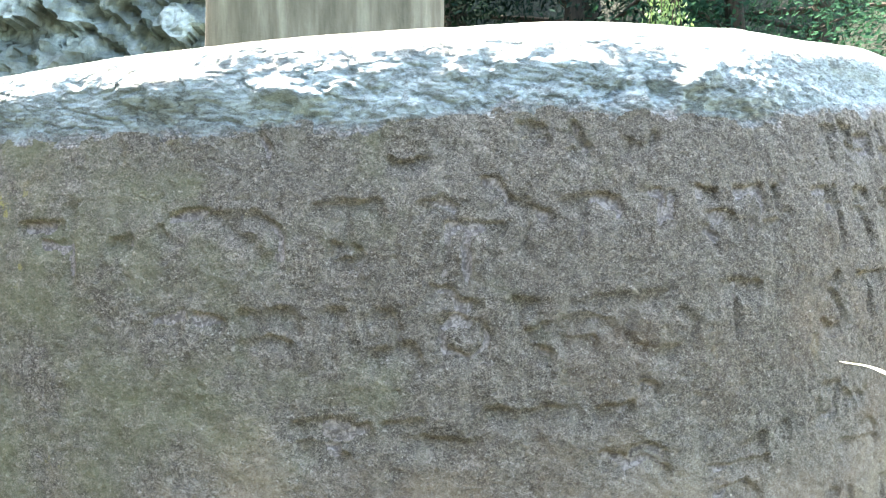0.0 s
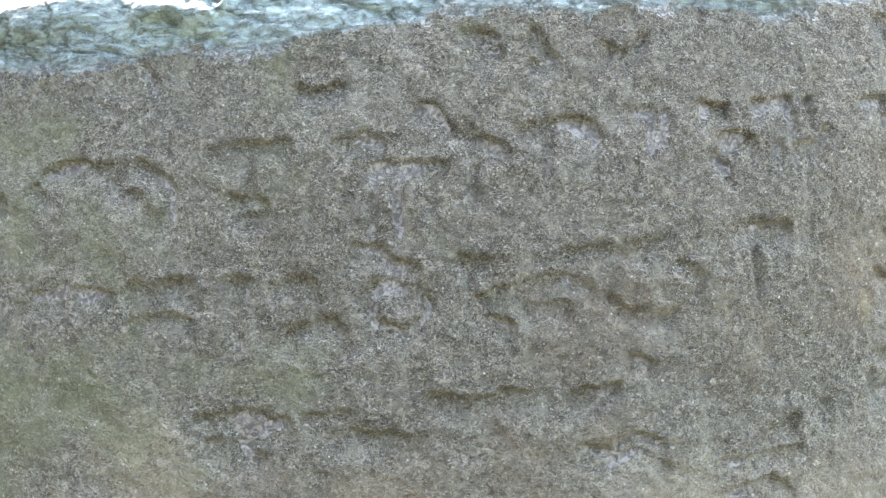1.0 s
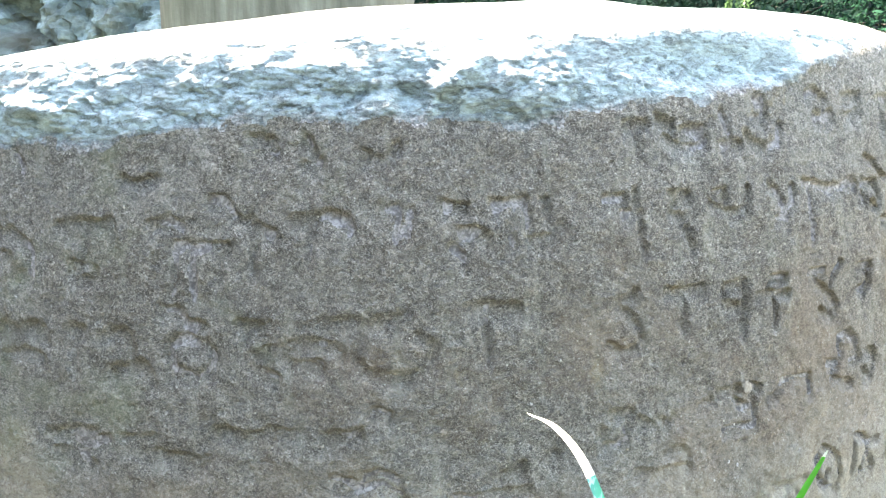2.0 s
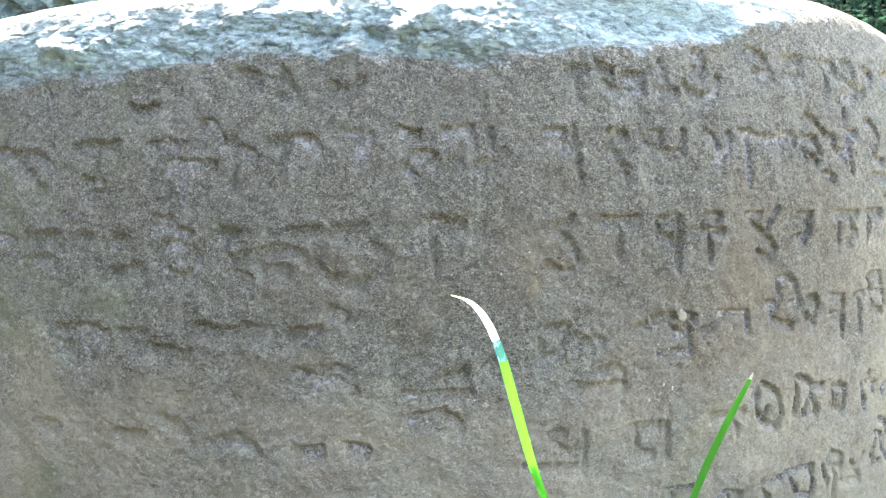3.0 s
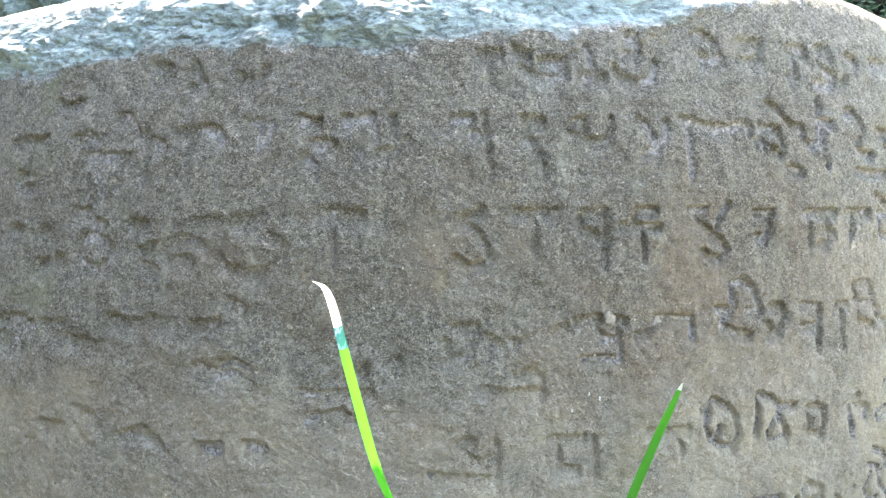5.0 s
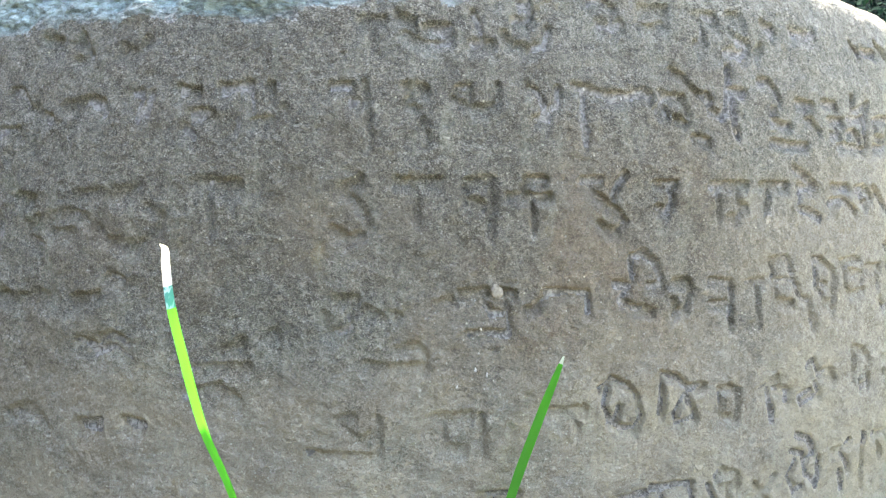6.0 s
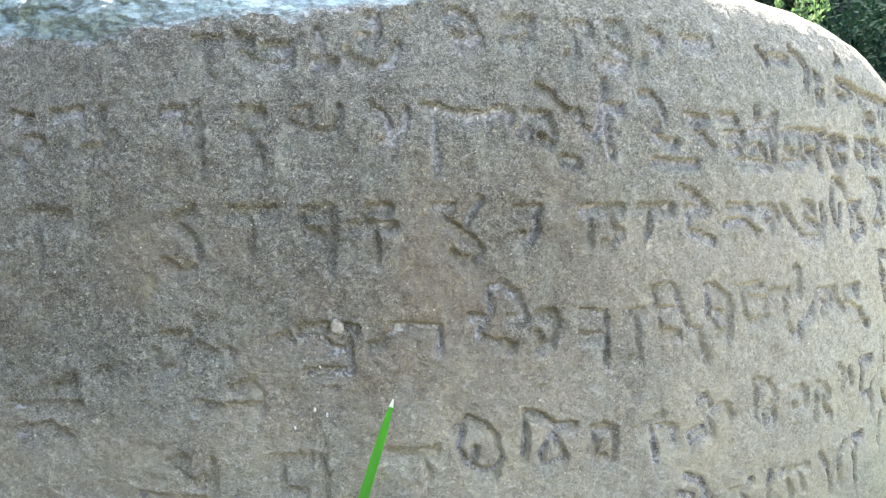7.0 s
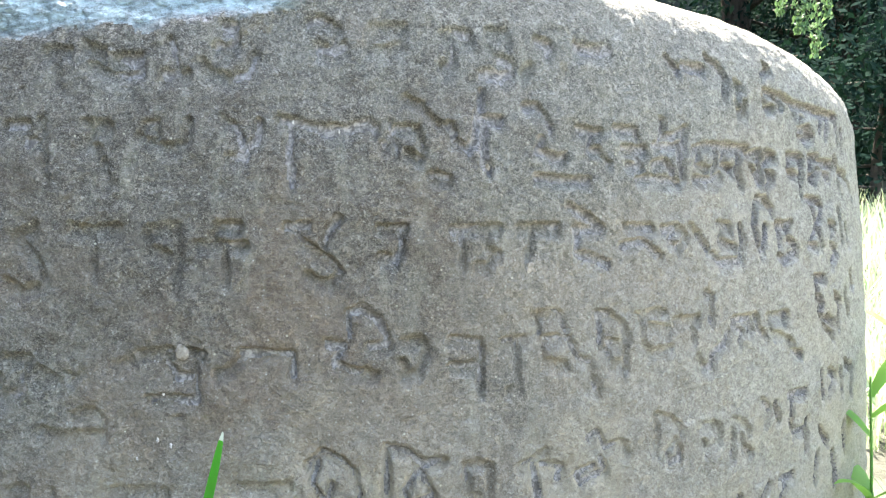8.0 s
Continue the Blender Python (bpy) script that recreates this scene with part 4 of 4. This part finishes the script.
def weed(base, height, lean, leaves, seed):
    """A leafy weed: a thin stem and long pointed leaves set up along it."""
    rng = np.random.default_rng(seed)
    root = new("weed")
    root.location = base
    top = Vector((lean[0], lean[1], height))
    stem = curve_points([(0, 0, -0.03), tuple(top * 0.5 + Vector((0.006, 0, 0))), tuple(top)], 14)
    verts, faces = [], []
    for i, p in enumerate(stem):
        r = 0.0024 * (1 - 0.5 * i / 13)
        for j in range(6):
            a = math.pi * j / 3
            verts.append(p + Vector((math.cos(a) * r, math.sin(a) * r, 0)))
            if i:
                b, n = (i - 1) * 6, (j + 1) % 6
                faces.append((b + j, b + n, b + 6 + n, b + 6 + j))
    part("stem", mesh_object("stem", verts, faces, WEED), root)
    for turn, at, length, width, rise in leaves:
        p = stem[int(at * 13)]
        d = Vector((math.cos(turn), math.sin(turn), 0))
        line = [p + d * length * f + Vector((0, 0, length * (rise * f - 0.75 * f * f))) for f in np.linspace(0, 1, 12)]
        widths = [width * max(0.03, math.sin(math.pi * min(1, 0.06 + 0.94 * f) ** 0.75)) for f in np.linspace(0, 1, 12)]
        v, f = ribbon(line, widths, 0.25, Vector((-d.y, d.x, 0)))
        part("leaf", mesh_object("leaf", v, f, WEED), root)
    return tagged(root, "bright green leafy weed growing beside the stone", "weed", "weeds by the stone")


weed((1.122, 1.36, 0.0), 0.31, (0.005, 0.02), [(2.7, 0.8, 0.055, 0.009, 1.3), (0.3, 0.85, 0.13, 0.012, 0.9), (-0.6, 0.6, 0.12, 0.012, 0.9),
                                                (0.9, 0.97, 0.12, 0.010, 1.2), (-2.2, 0.4, 0.07, 0.010, 0.8), (2.0, 0.55, 0.1, 0.011, 0.9), (-2.3, 0.6, 0.06, 0.010, 1.2)], 1)
weed((1.18, 1.62, 0.0), 0.38, (0.03, 0.0), [(0.2, 0.9, 0.14, 0.011, 1.0), (2.6, 0.8, 0.12, 0.010, 1.3), (-1.0, 0.7, 0.13, 0.011, 0.8), (1.2, 0.95, 0.12, 0.009, 1.4)], 2)
weed((1.155, 1.22, 0.0), 0.18, (0.0, -0.01), [(2.7, 0.9, 0.07, 0.010, 0.9), (-1.8, 0.8, 0.09, 0.011, 0.7), (0.4, 0.9, 0.10, 0.011, 0.9)], 3)


# ---- behind the stone ----
def pillar():
    verts, faces = [], []
    ring = 48
    levels = np.linspace(0, 1.03, 20)
    for i, h in enumerate(levels):
        for j in range(ring):
            a = 2 * math.pi * j / ring
            r = (abs(math.cos(a)) ** 5 + abs(math.sin(a)) ** 5) ** -0.2
            w = 0.241 - 0.012 * h + 0.006 * noise.noise((3 * math.cos(a), 3 * math.sin(a), 2.5 * h))
            verts.append((-0.085 + r * w * math.cos(a), 1.685 + r * w * math.sin(a) * 0.9, h))
            if i:
                b, n = (i - 1) * ring, (j + 1) % ring
                faces.append((b + j, b + n, b + ring + n, b + ring + j))
    faces.append(tuple((len(levels) - 1) * ring + j for j in range(ring)))
    ob = mesh_object("stone_pillar", verts, faces, PILLAR)
    tagged(ob, "upright weathered stone pillar with vertical streaks", "pillar")


pillar()


def cliff():
    """Tilted beds of rock, each broken into blocks that stand out or lie back."""
    xs, zs = np.arange(-3.4, -0.12, 0.011), np.arange(-0.1, 1.8, 0.011)
    nx, nz = len(xs), len(zs)
    X, Z = np.meshgrid(xs, zs)
    bend = 0.05 * fractal(X, Z, 0.35, 4, 81, 0.6)
    along, across = 0.78 * X - 0.62 * Z + 0.5 * bend, 0.62 * X + 0.78 * Z + bend
    bed = across / 0.075 + 0.5 * lattice(along / 0.2, across / 0.3, 84)
    slab = np.floor(bed)
    run = along / 0.13 + 7.7 * np.abs(lattice(slab * 3.7 + 0.5, slab * 1.3, 82)) + 0.4 * lattice(across / 0.05, along / 0.3, 86)
    block = np.floor(run)
    proud = lattice(slab * 5.3 + 0.31 * block + 0.5, block * 2.9 + slab * 0.7, 83)
    lean = lattice(slab * 2.3 + 0.5, block * 3.7 + 0.5, 87)
    Y = 2.50 - 0.06 * proud - 0.03 * lean * (run - block - 0.5) - 0.03 * (1 - (bed - slab)) - 0.03 * fractal(X, Z, 0.09, 4, 85, 0.6) + 0.10 * Z
    faces = [(i * nx + j, i * nx + j + 1, (i + 1) * nx + j + 1, (i + 1) * nx + j) for i in range(nz - 1) for j in range(nx - 1)]
    verts = [tuple(v) for v in np.stack([X, Y, Z], -1).reshape(-1, 3)]
    # the bulk behind: a rim drawn back and closed
    rim = [j for j in range(nx)] + [i * nx + nx - 1 for i in range(1, nz)] + [(nz - 1) * nx + j for j in range(nx - 2, -1, -1)] + [i * nx for i in range(nz - 2, 0, -1)]
    first = len(verts)
    verts += [(verts[k][0], 3.5, verts[k][2]) for k in rim]
    n = len(rim)
    faces += [(rim[q], first + q, first + (q + 1) % n, rim[(q + 1) % n]) for q in range(n)]
    faces.append(tuple(range(first + n - 1, first - 1, -1)))
    ob = mesh_object("rock_face", verts, faces, WALL, False)
    tagged(ob, "rough rock face of tilted grey slabs", "rock face", kind="structure")


cliff()


def hillside():
    nx, nz = 110, 30
    # left and rear arc is unseen, added to cut sky light on the stone
    a = np.linspace(-3.1, 1.5, nx)
    t = np.linspace(0, 1, nz)
    A, T = np.meshgrid(a, t)
    R = 17 + 6 * T + 0.8 * fractal(A * 12, T * 10, 2.0, 3, 87)
    faces = [(i * nx + j, i * nx + j + 1, (i + 1) * nx + j + 1, (i + 1) * nx + j) for i in range(nz - 1) for j in range(nx - 1)]
    # lowered to the right to let more sky light in
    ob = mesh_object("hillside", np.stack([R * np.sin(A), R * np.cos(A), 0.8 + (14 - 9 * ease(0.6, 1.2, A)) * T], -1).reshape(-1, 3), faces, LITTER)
    tagged(ob, "dark wooded hillside, its unseen left and rear arc added to block the sky", "hillside", kind="structure")


hillside()


def tree(x, y, height, spread, seed, leaves=12000, leaf=0.05, crown=FOLIAGE, label="leafy dark green tree, at the edge of the wood or added unseen to block skylight"):
    rng = np.random.default_rng(seed)
    base = Vector((x, y, float(ground_height(x, y)) - 0.1))
    root = new("tree")
    root.location = base
    ring, verts, faces = 10, [], []

    def limb(p0, p1, r0, r1, n=6):
        d = (p1 - p0).normalized()
        a = d.orthogonal().normalized()
        b = d.cross(a)
        k = len(verts)
        for i in range(n + 1):
            f = i / n
            c = p0.lerp(p1, f) + 0.05 * (p1 - p0).length * Vector((math.sin(5 * f + seed), math.cos(4 * f + seed), 0)) * f * (1 - f) * 2
            r = r0 + (r1 - r0) * f
            for j in range(ring):
                w = 2 * math.pi * j / ring
                verts.append(c + (a * math.cos(w) + b * math.sin(w)) * r)
                if i:
                    q, m = k + (i - 1) * ring, (j + 1) % ring
                    faces.append((q + j, q + m, q + ring + m, q + ring + j))

    limb(Vector((0, 0, 0)), Vector((0, 0, height * 0.8)), 0.03 * height, 0.01 * height)
    clumps = []
    for i in range(14):
        h = height * (0.2 + 0.65 * i / 13)
        w = rng.random() * 6.28
        reach = spread * (0.45 + 0.55 * rng.random()) * (1 - 0.45 * i / 13)
        tip = Vector((math.cos(w) * reach, math.sin(w) * reach, h + 0.15 * height * (rng.random() - 0.3)))
        limb(Vector((0, 0, h)), tip, 0.008 * height, 0.002 * height, 4)
        clumps += [tip, tip * 0.65 + Vector((0, 0, h * 0.35))]
    part("trunk", mesh_object("trunk", verts, faces, BARK), root)
    lv, lf = [], []
    for _ in range(leaves):
        c = clumps[rng.integers(len(clumps))]
        q = Vector(rng.normal(0, 0.16, 3)) * spread
        q.z *= 0.7
        p = c + q
        size = leaf * (0.6 + 0.8 * rng.random())
        d = Vector(rng.normal(0, 1, 3)).normalized()
        e = d.orthogonal().normalized()
        k = len(lv)
        lv += [p - d * size, p + e * size * 0.45, p + d * size, p - e * size * 0.45]
        lf.append((k, k + 1, k + 2, k + 3))
    part("crown", mesh_object("crown", lv, lf, crown, False), root)
    return tagged(root, label, "tree", "trees behind the stone")


# the last six stand out of view, added to block low sky light
for i, (x, y, h, w) in enumerate([(2.9, 10.5, 7, 2.6), (4.8, 9.4, 6, 2.4), (0.2, 11.5, 8, 3.0), (6.6, 10.0, 7, 2.6), (-1.6, 10.5, 7, 2.6), (-3.6, 9.0, 7, 2.4),
                                  (8.4, 8.0, 6, 2.4), (1.5, 13.0, 9, 3.2), (4.0, 13.0, 9, 3.2), (-6.0, 1.5, 6, 2.4), (-5.6, -6.0, 7, 2.6), (-2.9, -7.2, 7, 2.8),
                                  (0.3, -7.6, 7, 2.8), (3.2, -7.2, 6, 2.4), (-1.2, -9.5, 8, 2.6)]):
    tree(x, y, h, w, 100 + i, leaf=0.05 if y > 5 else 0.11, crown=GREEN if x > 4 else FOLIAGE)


def overhanging_tree():
    """A small tree beside the meadow; one long limb ends in drooping twigs of light leaves."""
    root = tree(3.1, 3.3, 4.2, 1.1, 150, 7000, 0.02, GREEN, "small tree with a light green spray hanging past the stone")
    base = root.location
    rng = np.random.default_rng(151)
    verts, faces = [], []

    def rod(points, r0, r1):
        line = curve_points(points, 16)
        for i, p in enumerate(line):
            r = r0 + (r1 - r0) * i / 15
            for j in range(6):
                a = math.pi * j / 3
                verts.append(p - base + Vector((0, math.cos(a) * r, math.sin(a) * r)) + Vector((math.sin(a) * r * 0.7, 0, 0)))
            if i:
                b = len(verts) - 12
                faces.extend((b + q, b + (q + 1) % 6, b + 6 + (q + 1) % 6, b + 6 + q) for q in range(6))
        return line

    rod([(3.1, 3.3, 2.3), (2.3, 3.0, 2.35), (1.5, 2.75, 2.0), (1.04, 2.62, 1.6)], 0.022, 0.006)
    lv, lf = [], []
    for tip in ((1.075, 2.58, 0.93), (1.03, 2.60, 1.00), (0.985, 2.63, 1.06), (1.10, 2.60, 1.03), (1.05, 2.56, 0.99), (1.01, 2.58, 1.10)):
        x, y, z = tip
        line = rod([(1.04, 2.62, 1.6), (0.5 * x + 0.52, 0.5 * y + 1.31, 1.38), (x, y, z + 0.12), tip], 0.004, 0.001)
        for i in range(4, 16):
            for _ in range(18):
                p = line[i] - base + Vector(rng.normal(0, 0.024 * (1.25 - i / 15), 3))
                size = 0.008 * (0.6 + 0.8 * rng.random())
                d = Vector((rng.normal(0, 0.6), rng.normal(0, 0.6), -0.8)).normalized()
                e = d.cross(Vector(rng.normal(0, 1, 3))).normalized()
                k = len(lv)
                lv += [p - d * size, p + e * size * 0.5, p + d * size, p - e * size * 0.5]
                lf.append((k, k + 1, k + 2, k + 3))
    part("limb", mesh_object("limb", verts, faces, BARK), root)
    leaves = part("spray", mesh_object("spray", lv, lf, SPRAY, False), root)
    tagged(leaves, "drooping spray of light green leaves", kind="stuff")


overhanging_tree()


for i, (x, y, h) in enumerate([(1.5, 5.9, 1.5), (2.4, 6.1, 1.6), (0.6, 6.3, 1.4), (3.3, 6.0, 1.5), (4.4, 5.9, 1.6)]):
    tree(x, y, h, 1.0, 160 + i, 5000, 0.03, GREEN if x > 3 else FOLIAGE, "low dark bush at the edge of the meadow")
